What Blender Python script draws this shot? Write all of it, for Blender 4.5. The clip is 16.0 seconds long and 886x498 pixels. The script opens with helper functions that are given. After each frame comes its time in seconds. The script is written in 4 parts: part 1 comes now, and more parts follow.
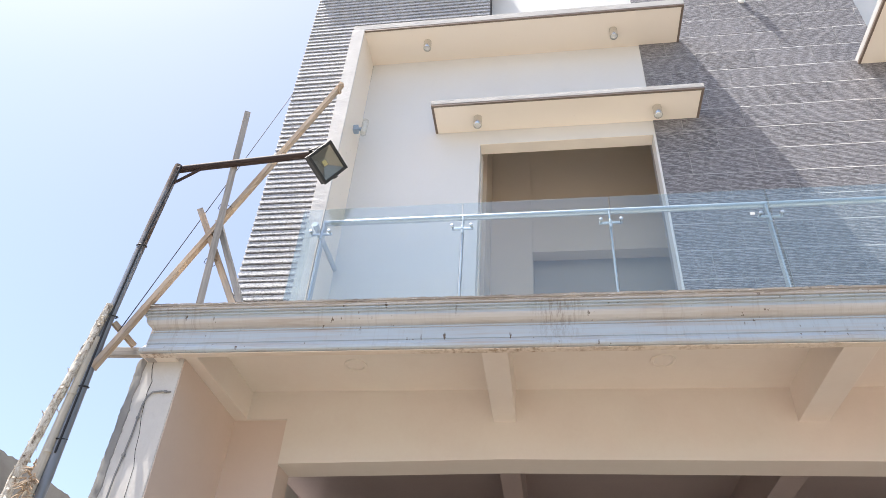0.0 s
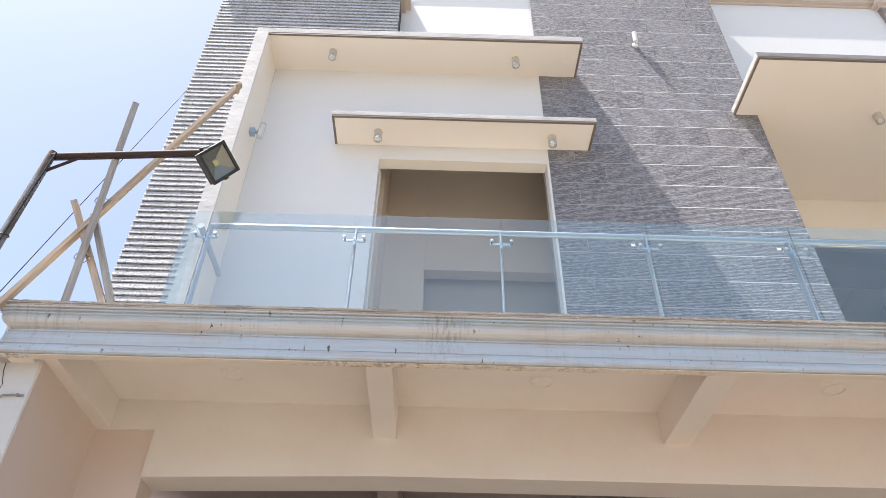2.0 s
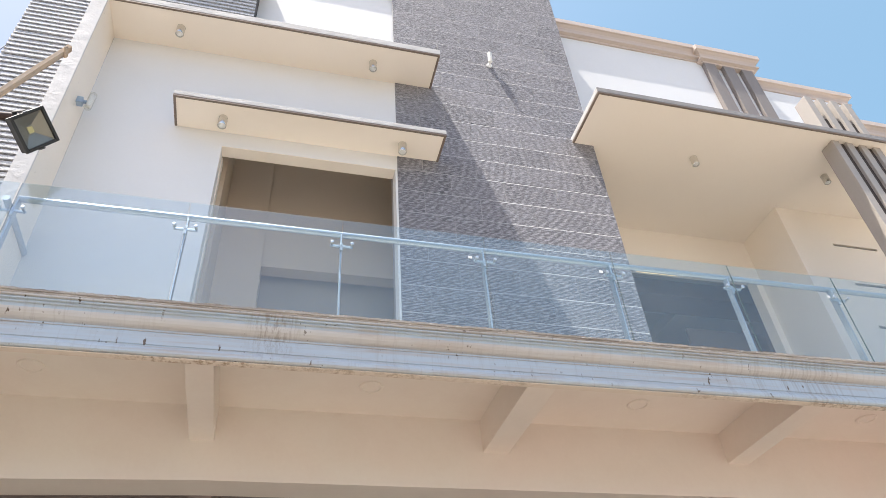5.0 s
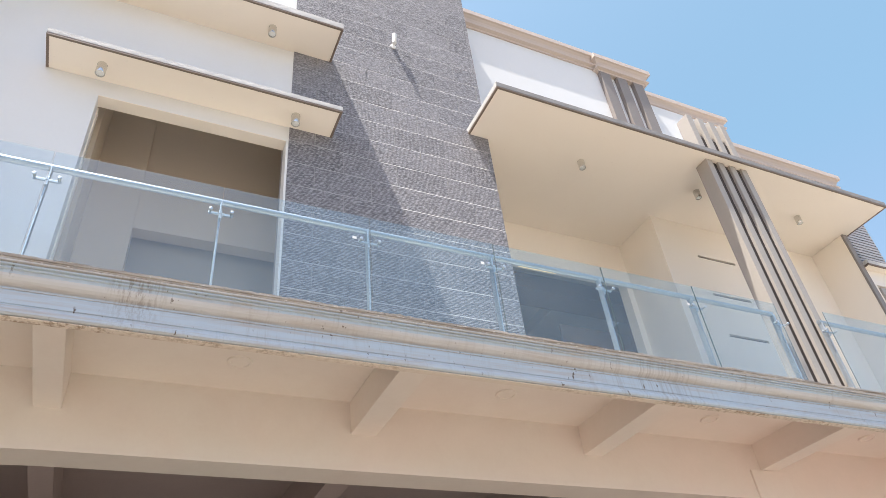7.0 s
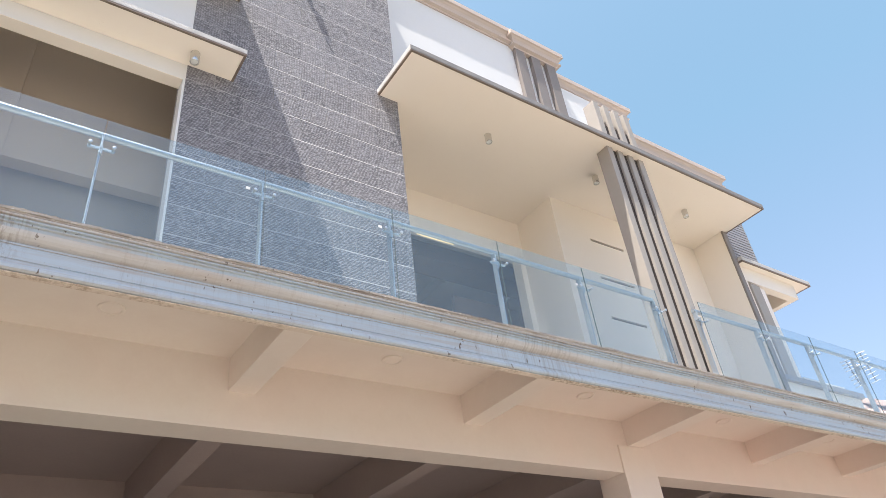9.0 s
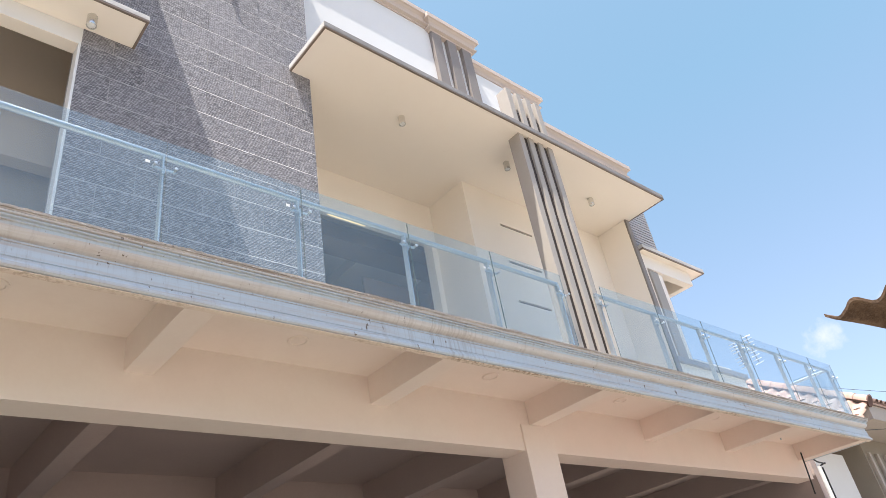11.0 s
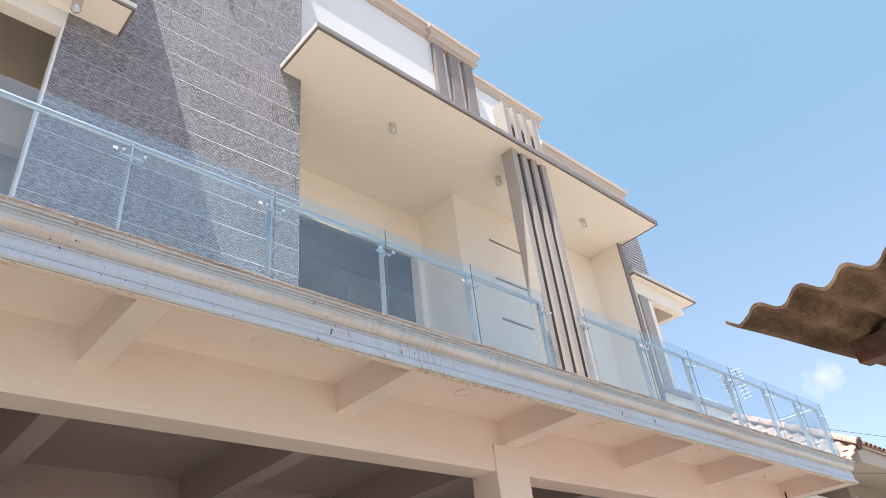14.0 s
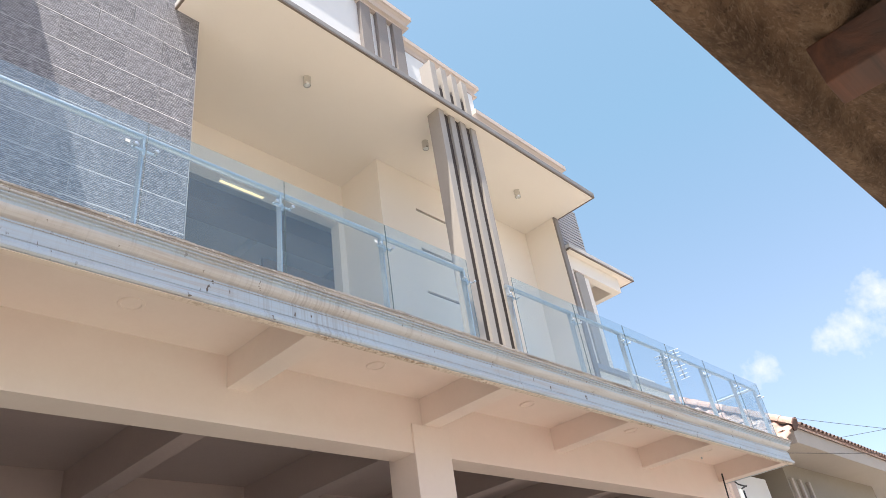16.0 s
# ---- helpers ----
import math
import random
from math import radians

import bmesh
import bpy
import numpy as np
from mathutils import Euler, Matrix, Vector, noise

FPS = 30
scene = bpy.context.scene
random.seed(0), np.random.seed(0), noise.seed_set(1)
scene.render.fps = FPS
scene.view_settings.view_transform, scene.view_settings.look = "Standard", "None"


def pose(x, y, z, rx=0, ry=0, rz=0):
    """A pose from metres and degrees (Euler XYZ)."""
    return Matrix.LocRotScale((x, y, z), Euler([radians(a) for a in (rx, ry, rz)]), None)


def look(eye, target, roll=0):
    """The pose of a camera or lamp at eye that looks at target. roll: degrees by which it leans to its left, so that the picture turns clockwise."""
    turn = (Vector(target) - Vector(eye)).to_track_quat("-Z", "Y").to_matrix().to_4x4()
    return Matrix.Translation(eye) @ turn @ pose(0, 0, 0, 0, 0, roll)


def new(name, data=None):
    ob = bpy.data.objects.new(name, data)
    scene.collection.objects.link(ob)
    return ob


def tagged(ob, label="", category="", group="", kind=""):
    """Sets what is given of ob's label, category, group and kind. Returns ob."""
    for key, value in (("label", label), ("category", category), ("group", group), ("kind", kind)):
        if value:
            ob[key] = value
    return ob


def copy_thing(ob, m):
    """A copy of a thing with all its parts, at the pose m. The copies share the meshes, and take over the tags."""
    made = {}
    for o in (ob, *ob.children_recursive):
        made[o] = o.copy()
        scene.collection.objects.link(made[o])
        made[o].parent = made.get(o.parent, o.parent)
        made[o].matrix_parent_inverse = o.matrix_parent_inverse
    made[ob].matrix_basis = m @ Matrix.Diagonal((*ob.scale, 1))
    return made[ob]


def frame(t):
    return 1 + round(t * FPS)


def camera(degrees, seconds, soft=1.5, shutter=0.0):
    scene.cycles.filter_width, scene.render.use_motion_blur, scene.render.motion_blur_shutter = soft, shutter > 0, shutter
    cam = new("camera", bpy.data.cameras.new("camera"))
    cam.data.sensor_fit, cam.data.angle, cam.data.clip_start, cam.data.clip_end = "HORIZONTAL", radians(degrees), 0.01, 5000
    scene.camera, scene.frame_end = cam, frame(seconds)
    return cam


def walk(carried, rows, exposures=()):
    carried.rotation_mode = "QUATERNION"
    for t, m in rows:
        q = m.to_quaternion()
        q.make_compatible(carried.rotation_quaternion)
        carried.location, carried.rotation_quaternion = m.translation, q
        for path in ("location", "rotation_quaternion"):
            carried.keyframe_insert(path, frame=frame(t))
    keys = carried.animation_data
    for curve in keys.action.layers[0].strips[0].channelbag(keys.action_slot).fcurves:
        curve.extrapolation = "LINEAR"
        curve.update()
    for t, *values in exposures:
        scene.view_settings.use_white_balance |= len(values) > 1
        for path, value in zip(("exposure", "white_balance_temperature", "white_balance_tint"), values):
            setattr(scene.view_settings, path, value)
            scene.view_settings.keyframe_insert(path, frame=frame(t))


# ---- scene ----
cam = camera(64.8, 16.0, soft=0.6)
PATH = [
    (0, (-1.082, -4.628, 1.523), (-1.363, -3.082, 2.76), 4.3),
    (0.5, (-1.081, -4.645, 1.542), (-1.327, -3.091, 2.777), 4.6),
    (1, (-1.097, -4.622, 1.527), (-1.267, -3.059, 2.762), 3.4),
    (1.5, (-1.089, -4.6, 1.522), (-1.156, -3.054, 2.788), 2.3),
    (2, (-1.062, -4.597, 1.522), (-1.043, -3.066, 2.808), 1.1),
    (2.5, (-1.053, -4.594, 1.518), (-0.969, -3.08, 2.821), -0.1),
    (3, (-1.065, -4.59, 1.531), (-0.902, -3.078, 2.83), -1.2),
    (3.5, (-1.035, -4.585, 1.526), (-0.807, -3.078, 2.821), -2.2),
    (4, (-1.032, -4.576, 1.532), (-0.721, -3.085, 2.829), -2.8),
    (6.5, (-0.965, -4.577, 1.536), (-0.302, -3.164, 2.786), -7.0),
    (7, (-0.955, -4.567, 1.542), (-0.205, -3.175, 2.767), -6.8),
    (7.5, (-0.904, -4.586, 1.535), (-0.111, -3.195, 2.734), -7.3),
    (8, (-0.897, -4.556, 1.557), (-0.041, -3.179, 2.729), -6.7),
    (8.5, (-0.897, -4.534, 1.558), (0.031, -3.178, 2.698), -6.6),
    (9, (-0.891, -4.515, 1.566), (0.125, -3.208, 2.688), -7.4),
    (9.5, (-0.876, -4.533, 1.551), (0.215, -3.269, 2.652), -8.7),
    (12, (-0.831, -4.556, 1.521), (0.411, -3.388, 2.566), -10.7),
    (12.5, (-0.737, -4.61, 1.495), (0.456, -3.417, 2.569), -9.7),
    (13, (-0.657, -4.567, 1.533), (0.508, -3.362, 2.625), -7.5),
    (13.5, (-0.6155, -4.572, 1.529), (0.5635, -3.385, 2.626), -6.9),
    (14, (-0.5821, -4.576, 1.533), (0.6169, -3.407, 2.626), -7.0),
    (14.5, (-0.489, -4.56, 1.535), (0.74, -3.412, 2.616), -8.1),
    (15, (-0.3057, -4.442, 1.539), (0.9563, -3.302, 2.591), -8.2),
    (15.5, (-0.1206, -4.339, 1.562), (1.174, -3.255, 2.634), -9.4),
    (16, (0.1397, -4.292, 1.567), (1.445, -3.214, 2.633), -9.4),
]
walk(cam, [(t, look(eye, target, roll)) for t, eye, target, roll in PATH], exposures=[(0.0, 1.11, 6490, 10.0), (16.0, 1.11, 6490, 10.0)])

# ---- light ----
SUN = Vector((-0.348, -0.120, 1.0)).normalized()
sun_data = bpy.data.lights.new("sun", "SUN")
sun_data.energy, sun_data.angle, sun_data.color = 4.6, radians(0.53), (1.0, 0.95, 0.87)
sun = new("sun", sun_data)
sun.matrix_world = look(SUN * 40, (0, 0, 0))

world = bpy.data.worlds.new("sky")
scene.world = world
world.use_nodes = True
wn = world.node_tree
wn.nodes.clear()


def wnode(kind, **settings):
    n = wn.nodes.new(kind)
    for key, value in settings.items():
        n.inputs[key].default_value = value
    return n


sky = wn.nodes.new("ShaderNodeTexSky")
sky.sky_type, sky.sun_disc = "NISHITA", False
sky.sun_elevation = math.asin(SUN.z)
sky.sun_rotation = math.atan2(SUN.x, SUN.y)
sky.air_density, sky.dust_density, sky.ozone_density = 1.0, 2.2, 1.0
coord = wn.nodes.new("ShaderNodeTexCoord")
puffs = wnode("ShaderNodeTexNoise", Scale=34.0, Detail=9.0, Roughness=0.6)
wn.links.new(coord.outputs["Generated"], puffs.inputs["Vector"])


def wmath(op, a, b, clamp=False):
    n = wn.nodes.new("ShaderNodeMath")
    n.operation, n.use_clamp = op, clamp
    for k, v in enumerate((a, b)):
        if isinstance(v, (int, float)):
            n.inputs[k].default_value = v
        else:
            wn.links.new(v, n.inputs[k])
    return n.outputs[0]


# a few small cumulus heads low in the east
heads = None
for way, size in (((0.9386, 0.1100, 0.322), 0.042), ((0.9386, 0.150, 0.308), 0.036), ((0.9351, 0.1809, 0.300), 0.022), ((0.9169, 0.2697, 0.2925), 0.026)):
    dot = wn.nodes.new("ShaderNodeVectorMath")
    dot.operation = "DOT_PRODUCT"
    dot.inputs[1].default_value = Vector(way).normalized()
    wn.links.new(coord.outputs["Generated"], dot.inputs[0])
    one = wmath("MAXIMUM", wmath("SUBTRACT", 1.0, wmath("MULTIPLY", wmath("SUBTRACT", 1.0, dot.outputs["Value"]), 2.0 / size ** 2)), -1.5)
    heads = one if heads is None else wmath("MAXIMUM", heads, one)
edge = wnode("ShaderNodeMapRange")
edge.inputs["From Min"].default_value, edge.inputs["From Max"].default_value = 0.1, 1.6
edge.inputs["To Max"].default_value = 0.72
wn.links.new(wmath("ADD", heads, wmath("MULTIPLY", wmath("SUBTRACT", puffs.outputs["Fac"], 0.52), 4.0)), edge.inputs["Value"])
blend = wn.nodes.new("ShaderNodeMix")
blend.data_type = "RGBA"
blend.inputs["B"].default_value = (3.7, 3.75, 3.95, 1)
wn.links.new(edge.outputs[0], blend.inputs["Factor"])
haze = wn.nodes.new("ShaderNodeMix")
haze.data_type, haze.blend_type = "RGBA", "MULTIPLY"
haze.inputs["Factor"].default_value = 1.0
# deep sky leans to cyan, the milky part round the sun to white
grey = wn.nodes.new("ShaderNodeRGBToBW")
wn.links.new(sky.outputs[0], grey.inputs[0])
milky = wnode("ShaderNodeMapRange")
milky.inputs["From Min"].default_value, milky.inputs["From Max"].default_value = 1.3, 3.2
wn.links.new(grey.outputs[0], milky.inputs["Value"])
lean = wn.nodes.new("ShaderNodeMix")
lean.data_type = "RGBA"
lean.inputs["B"].default_value = (0.98, 0.935, 0.935, 1)
rise = wn.nodes.new("ShaderNodeSeparateXYZ")
wn.links.new(coord.outputs["Generated"], rise.inputs[0])
height = wnode("ShaderNodeMapRange")
height.inputs["From Min"].default_value, height.inputs["From Max"].default_value = 0.25, 0.62
wn.links.new(rise.outputs["Z"], height.inputs["Value"])
layer = wn.nodes.new("ShaderNodeMix")
layer.data_type = "RGBA"
layer.inputs["A"].default_value = (1.23, 1.045, 0.92, 1)
layer.inputs["B"].default_value = (0.98, 1.17, 0.975, 1)
eastward = wnode("ShaderNodeMapRange")
eastward.inputs["From Min"].default_value, eastward.inputs["From Max"].default_value = -0.45, 0.25
wn.links.new(rise.outputs["X"], eastward.inputs["Value"])
wn.links.new(wmath("MULTIPLY", height.outputs[0], eastward.outputs[0]), layer.inputs["Factor"])
wn.links.new(layer.outputs["Result"], lean.inputs["A"])
wn.links.new(milky.outputs[0], lean.inputs["Factor"])
wn.links.new(lean.outputs["Result"], haze.inputs["B"])
wn.links.new(sky.outputs[0], haze.inputs["A"])
wn.links.new(haze.outputs["Result"], blend.inputs["A"])
back = wnode("ShaderNodeBackground", Strength=0.14)
wn.links.new(blend.outputs["Result"], back.inputs["Color"])
out = wn.nodes.new("ShaderNodeOutputWorld")
wn.links.new(back.outputs[0], out.inputs["Surface"])


# ---- materials ----
class Nodes:
    """A principled material with short ways to add noise, ramps and bump."""

    def __init__(self, name, rough=0.6, metal=0.0, spec=0.5):
        self.mat = bpy.data.materials.new(name)
        self.mat.use_nodes = True
        self.t = self.mat.node_tree
        self.p = self.t.nodes["Principled BSDF"]
        self.p.inputs["Roughness"].default_value = rough
        self.p.inputs["Metallic"].default_value = metal
        self.p.inputs["Specular IOR Level"].default_value = spec
        self.c = self.t.nodes.new("ShaderNodeTexCoord")
        self.geo = self.t.nodes.new("ShaderNodeNewGeometry")

    def where(self, scale=(1, 1, 1), world=True, turn=(0, 0, 0)):
        m = self.t.nodes.new("ShaderNodeMapping")
        m.inputs["Scale"].default_value = scale
        m.inputs["Rotation"].default_value = turn
        self.t.links.new(self.geo.outputs["Position"] if world else self.c.outputs["Object"], m.inputs[0])
        return m.outputs[0]

    def noise(self, at, scale, detail=6.0, rough=0.6, warp=0.0):
        n = self.t.nodes.new("ShaderNodeTexNoise")
        for key, value in (("Scale", scale), ("Detail", detail), ("Roughness", rough), ("Distortion", warp)):
            n.inputs[key].default_value = value
        self.t.links.new(at, n.inputs["Vector"])
        return n.outputs["Fac"]

    def ramp(self, fac, *stops):
        r = self.t.nodes.new("ShaderNodeValToRGB")
        while len(r.color_ramp.elements) < len(stops):
            r.color_ramp.elements.new(0.5)
        for e, (pos, col) in zip(r.color_ramp.elements, stops):
            e.position = pos
            e.color = (*col, 1) if len(col) == 3 else col
        self.t.links.new(fac, r.inputs[0])
        return r.outputs[0]

    def level(self, fac, a, b, lo=0.0, hi=1.0):
        r = self.t.nodes.new("ShaderNodeMapRange")
        for key, value in (("From Min", a), ("From Max", b), ("To Min", lo), ("To Max", hi)):
            r.inputs[key].default_value = value
        self.t.links.new(fac, r.inputs["Value"])
        return r.outputs[0]

    def math(self, op, a, b):
        m = self.t.nodes.new("ShaderNodeMath")
        m.operation = op
        for n, v in enumerate((a, b)):
            if isinstance(v, (int, float)):
                m.inputs[n].default_value = v
            else:
                self.t.links.new(v, m.inputs[n])
        return m.outputs[0]

    def mix(self, fac, a, b, how="MIX"):
        m = self.t.nodes.new("ShaderNodeMix")
        m.data_type, m.blend_type = "RGBA", how
        for key, v in (("Factor", fac), ("A", a), ("B", b)):
            if isinstance(v, tuple):
                m.inputs[key].default_value = (*v, 1)
            elif isinstance(v, (int, float)):
                m.inputs[key].default_value = v
            else:
                self.t.links.new(v, m.inputs[key])
        return m.outputs["Result"]

    def rnd(self):
        return self.t.nodes.new("ShaderNodeObjectInfo").outputs["Random"]

    def colour(self, v):
        if isinstance(v, tuple):
            self.p.inputs["Base Color"].default_value = (*v, 1)
        else:
            self.t.links.new(v, self.p.inputs["Base Color"])

    def rough(self, v):
        self.t.links.new(v, self.p.inputs["Roughness"])

    def bump(self, height, strength=0.3, dist=0.01):
        b = self.t.nodes.new("ShaderNodeBump")
        b.inputs["Strength"].default_value, b.inputs["Distance"].default_value = strength, dist
        last = self.p.inputs["Normal"].links
        if last:
            self.t.links.new(last[0].from_socket, b.inputs["Normal"])
        self.t.links.new(height, b.inputs["Height"])
        self.t.links.new(b.outputs[0], self.p.inputs["Normal"])


def painted(name, base, stain, amount=0.25, bump=0.12, rough=0.55, scale=1.0):
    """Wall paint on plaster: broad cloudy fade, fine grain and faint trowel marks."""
    n = Nodes(name, rough)
    at = n.where()
    broad = n.noise(at, 0.9 * scale, 5, 0.6, 0.4)
    fine = n.noise(at, 34 * scale, 5, 0.6)
    col = n.mix(n.level(broad, 0.35, 0.75, 0.0, amount), base, stain)
    col = n.mix(n.level(fine, 0.3, 0.7, 0.0, 0.08), col, stain)
    n.colour(col)
    n.rough(n.level(fine, 0.3, 0.7, rough - 0.07, rough + 0.1))
    n.bump(n.noise(at, 3.2 * scale, 6, 0.65), bump, 0.02)
    n.bump(fine, bump * 0.8, 0.002)
    return n.mat


def worn_lip():
    """Grey-brown cement, stained along its length, with chipped white flecks."""
    n = Nodes("worn_cement_lip", 0.9, spec=0.25)
    at = n.where()
    col = n.mix(n.level(n.noise(n.where((2.2, 6, 30)), 1.0, 6, 0.65), 0.38, 0.66), (0.55, 0.515, 0.485), (0.29, 0.25, 0.22))
    col = n.mix(n.level(n.noise(n.where((22, 40, 90)), 1.0, 4, 0.7), 0.60, 0.66, 0, 0.85), col, (0.78, 0.77, 0.75))
    col = n.mix(n.level(n.noise(n.where((14, 30, 60)), 1.0, 5, 0.7), 0.62, 0.68, 0, 0.7), col, (0.07, 0.055, 0.045))
    n.colour(col)
    n.bump(n.noise(at, 45, 6, 0.7), 0.6, 0.006)
    return n.mat


LIP = worn_lip()
WHITE = painted("white_paint", (0.75, 0.75, 0.745), (0.66, 0.65, 0.63), 0.3, 0.10)
CREAM = painted("cream_paint", (0.885, 0.81, 0.715), (0.83, 0.745, 0.64), 0.3, 0.08, 0.34)
BUFF = painted("buff_paint", (0.57, 0.48, 0.42), (0.49, 0.41, 0.355), 0.35, 0.1, 0.55)
TAUPE = painted("taupe_paint", (0.245, 0.212, 0.192), (0.20, 0.172, 0.155), 0.3, 0.06, 0.5)
ROOM_BROWN = painted("room_brown_paint", (0.62, 0.515, 0.395), (0.56, 0.465, 0.355), 0.3, 0.05, 0.5)
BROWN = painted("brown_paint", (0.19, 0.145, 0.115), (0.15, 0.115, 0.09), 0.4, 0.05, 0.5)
DUSK = painted("dim_opening_tone", (0.40, 0.355, 0.30), (0.34, 0.30, 0.255), 0.3, 0.04, 0.55)
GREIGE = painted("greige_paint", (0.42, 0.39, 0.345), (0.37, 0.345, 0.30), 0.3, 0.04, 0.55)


def soffit_paint():
    """Cream emulsion that turns pinker towards the far end, with cloudy roller marks."""
    n = Nodes("soffit_paint", 0.6)
    at = n.where()
    pos = n.t.nodes.new("ShaderNodeSeparateXYZ")
    n.t.links.new(n.geo.outputs["Position"], pos.inputs[0])
    cloud = n.noise(at, 0.5, 5, 0.6, 0.4)
    drift = n.math("ADD", n.level(pos.outputs["X"], -1.5, 5.0, 0.0, 0.75), n.level(cloud, 0.35, 0.7, -0.2, 0.35))
    col = n.mix(n.level(drift, 0.0, 1.0), (0.80, 0.742, 0.67), (0.815, 0.665, 0.595))
    col = n.mix(n.level(n.noise(at, 3.0, 6, 0.65), 0.45, 0.75, 0, 0.22), col, (0.68, 0.58, 0.50))
    col = n.mix(n.level(n.noise(at, 30, 5, 0.6), 0.3, 0.7, 0, 0.07), col, (0.62, 0.52, 0.45))
    n.colour(col)
    n.bump(n.noise(at, 2.6, 6, 0.65), 0.08, 0.02)
    n.bump(n.noise(at, 34, 5, 0.6), 0.06, 0.002)
    return n.mat


SOFFIT = soffit_paint()
# darker, pinker copy of the soffit colour; the corner's shade is painted in
SHADED_SOFFIT = painted("shaded_soffit_tone", (0.73, 0.61, 0.53), (0.63, 0.515, 0.445), 0.4, 0.12, 0.8)
# darker than the soffit: the deep garage's dimness is put into this colour
GARAGE = painted("dim_garage_grey", (0.42, 0.34, 0.315), (0.33, 0.265, 0.245), 0.4, 0.1, 0.8)
FRAME_CEMENT = painted("pale_cement", (0.68, 0.665, 0.65), (0.50, 0.48, 0.465), 0.5, 0.7, 0.9, 3.0)
# cream toned down, with the eave's shade put into wall and trim
HOUSE_WALL_SHADED = painted("house_wall_shaded_paint", (0.28, 0.24, 0.19), (0.22, 0.19, 0.15), 0.4, 0.1, 0.7)
HOUSE_TRIM_SHADED = painted("house_trim_shaded_paint", (0.43, 0.375, 0.325), (0.35, 0.30, 0.265), 0.4, 0.1, 0.6)
SLATE_EDGE = painted("grey_cement_edge", (0.27, 0.262, 0.26), (0.17, 0.163, 0.16), 0.6, 0.7, 0.85, 3.0)
EDGE = painted("cement_edge", (0.56, 0.545, 0.53), (0.37, 0.355, 0.34), 0.5, 0.7, 0.85, 3.0)


def cornice_paint(name, base, faded):
    n = Nodes(name, 0.5)
    at = n.where()
    broad = n.noise(at, 1.1, 6, 0.6, 0.3)
    col = n.mix(n.level(broad, 0.35, 0.75, 0.0, 0.4), base, faded)
    # rain streaks: narrow in x, long in z, in a few patches along the edge
    streak = n.noise(n.where((34, 3, 2.2)), 1.0, 5, 0.75)
    patch = n.noise(n.where((0.9, 0.3, 0.6)), 1.0, 4, 0.6)
    dirt = n.math("MULTIPLY", n.level(streak, 0.52, 0.70), n.level(patch, 0.48, 0.66, 0, 0.6))
    # one dark run-off stain
    pos = n.t.nodes.new("ShaderNodeSeparateXYZ")
    n.t.links.new(n.geo.outputs["Position"], pos.inputs[0])
    near = n.math("ABSOLUTE", n.math("ADD", pos.outputs["X"], 1.0), 0.0)
    run = n.math("MULTIPLY", n.level(near, 0.20, 0.05), n.level(n.noise(n.where((60, 3, 16)), 1.0, 4, 0.75), 0.47, 0.57))
    run = n.math("MULTIPLY", run, n.level(pos.outputs["Z"], 3.80, 4.0, 0.25, 0.65))
    wide = n.math("ABSOLUTE", n.math("SUBTRACT", pos.outputs["X"], 2.75), 0.0)
    comb = n.math("MULTIPLY", n.level(wide, 0.9, 0.15, 0, 0.42), n.level(n.noise(n.where((46, 2, 1.5)), 1.0, 3, 0.6), 0.5, 0.62))
    dirt = n.math("MAXIMUM", n.math("MAXIMUM", dirt, run), comb)
    col = n.mix(n.math("MULTIPLY", dirt, 0.7), col, (0.17, 0.11, 0.07))
    mould = n.math("MULTIPLY", n.level(pos.outputs["Z"], 3.769, 3.749), n.level(n.noise(n.where((5, 5, 5)), 1.0, 5, 0.7), 0.48, 0.6))
    col = n.mix(mould, col, (0.30, 0.19, 0.12))
    film = n.math("MULTIPLY", n.level(n.noise(n.where((1.4, 2, 38)), 1.0, 6, 0.65, 0.4), 0.45, 0.66, 0, 0.75), n.level(broad, 0.3, 0.6))
    col = n.mix(film, col, (0.44, 0.36, 0.30))
    specks = n.level(n.noise(n.where((30, 30, 11)), 1.0, 2, 0.5), 0.68, 0.71)
    col = n.mix(n.math("MULTIPLY", specks, n.level(n.noise(n.where((2.3, 1, 9)), 1.0, 4, 0.6), 0.47, 0.6)), col, (0.12, 0.085, 0.06))
    n.colour(col)
    n.bump(n.noise(at, 5, 6, 0.6), 0.12, 0.02)
    n.bump(n.noise(at, 60, 4, 0.6), 0.15, 0.002)
    return n.mat


CORNICE = cornice_paint("cornice_paint", (0.475, 0.545, 0.60), (0.50, 0.495, 0.49))
# same paint with the beige of ground bounce put into its colour
COVE_BOUNCE = cornice_paint("cove_bounce_paint", (0.59, 0.57, 0.55), (0.50, 0.455, 0.415))


def mouldy_paint():
    n = Nodes("mouldy_paint", 0.7)
    grow = n.math("MULTIPLY", n.level(n.noise(n.where((1.1, 1, 1)), 1.0, 3, 0.6), 0.46, 0.6), n.level(n.noise(n.where((24, 24, 24)), 1.0, 5, 0.7), 0.46, 0.6))
    n.colour(n.mix(n.math("MULTIPLY", grow, 0.8), (0.76, 0.66, 0.57), (0.30, 0.19, 0.11)))
    n.bump(n.noise(n.where(), 40, 4), 0.2, 0.003)
    return n.mat


MOULDY = mouldy_paint()


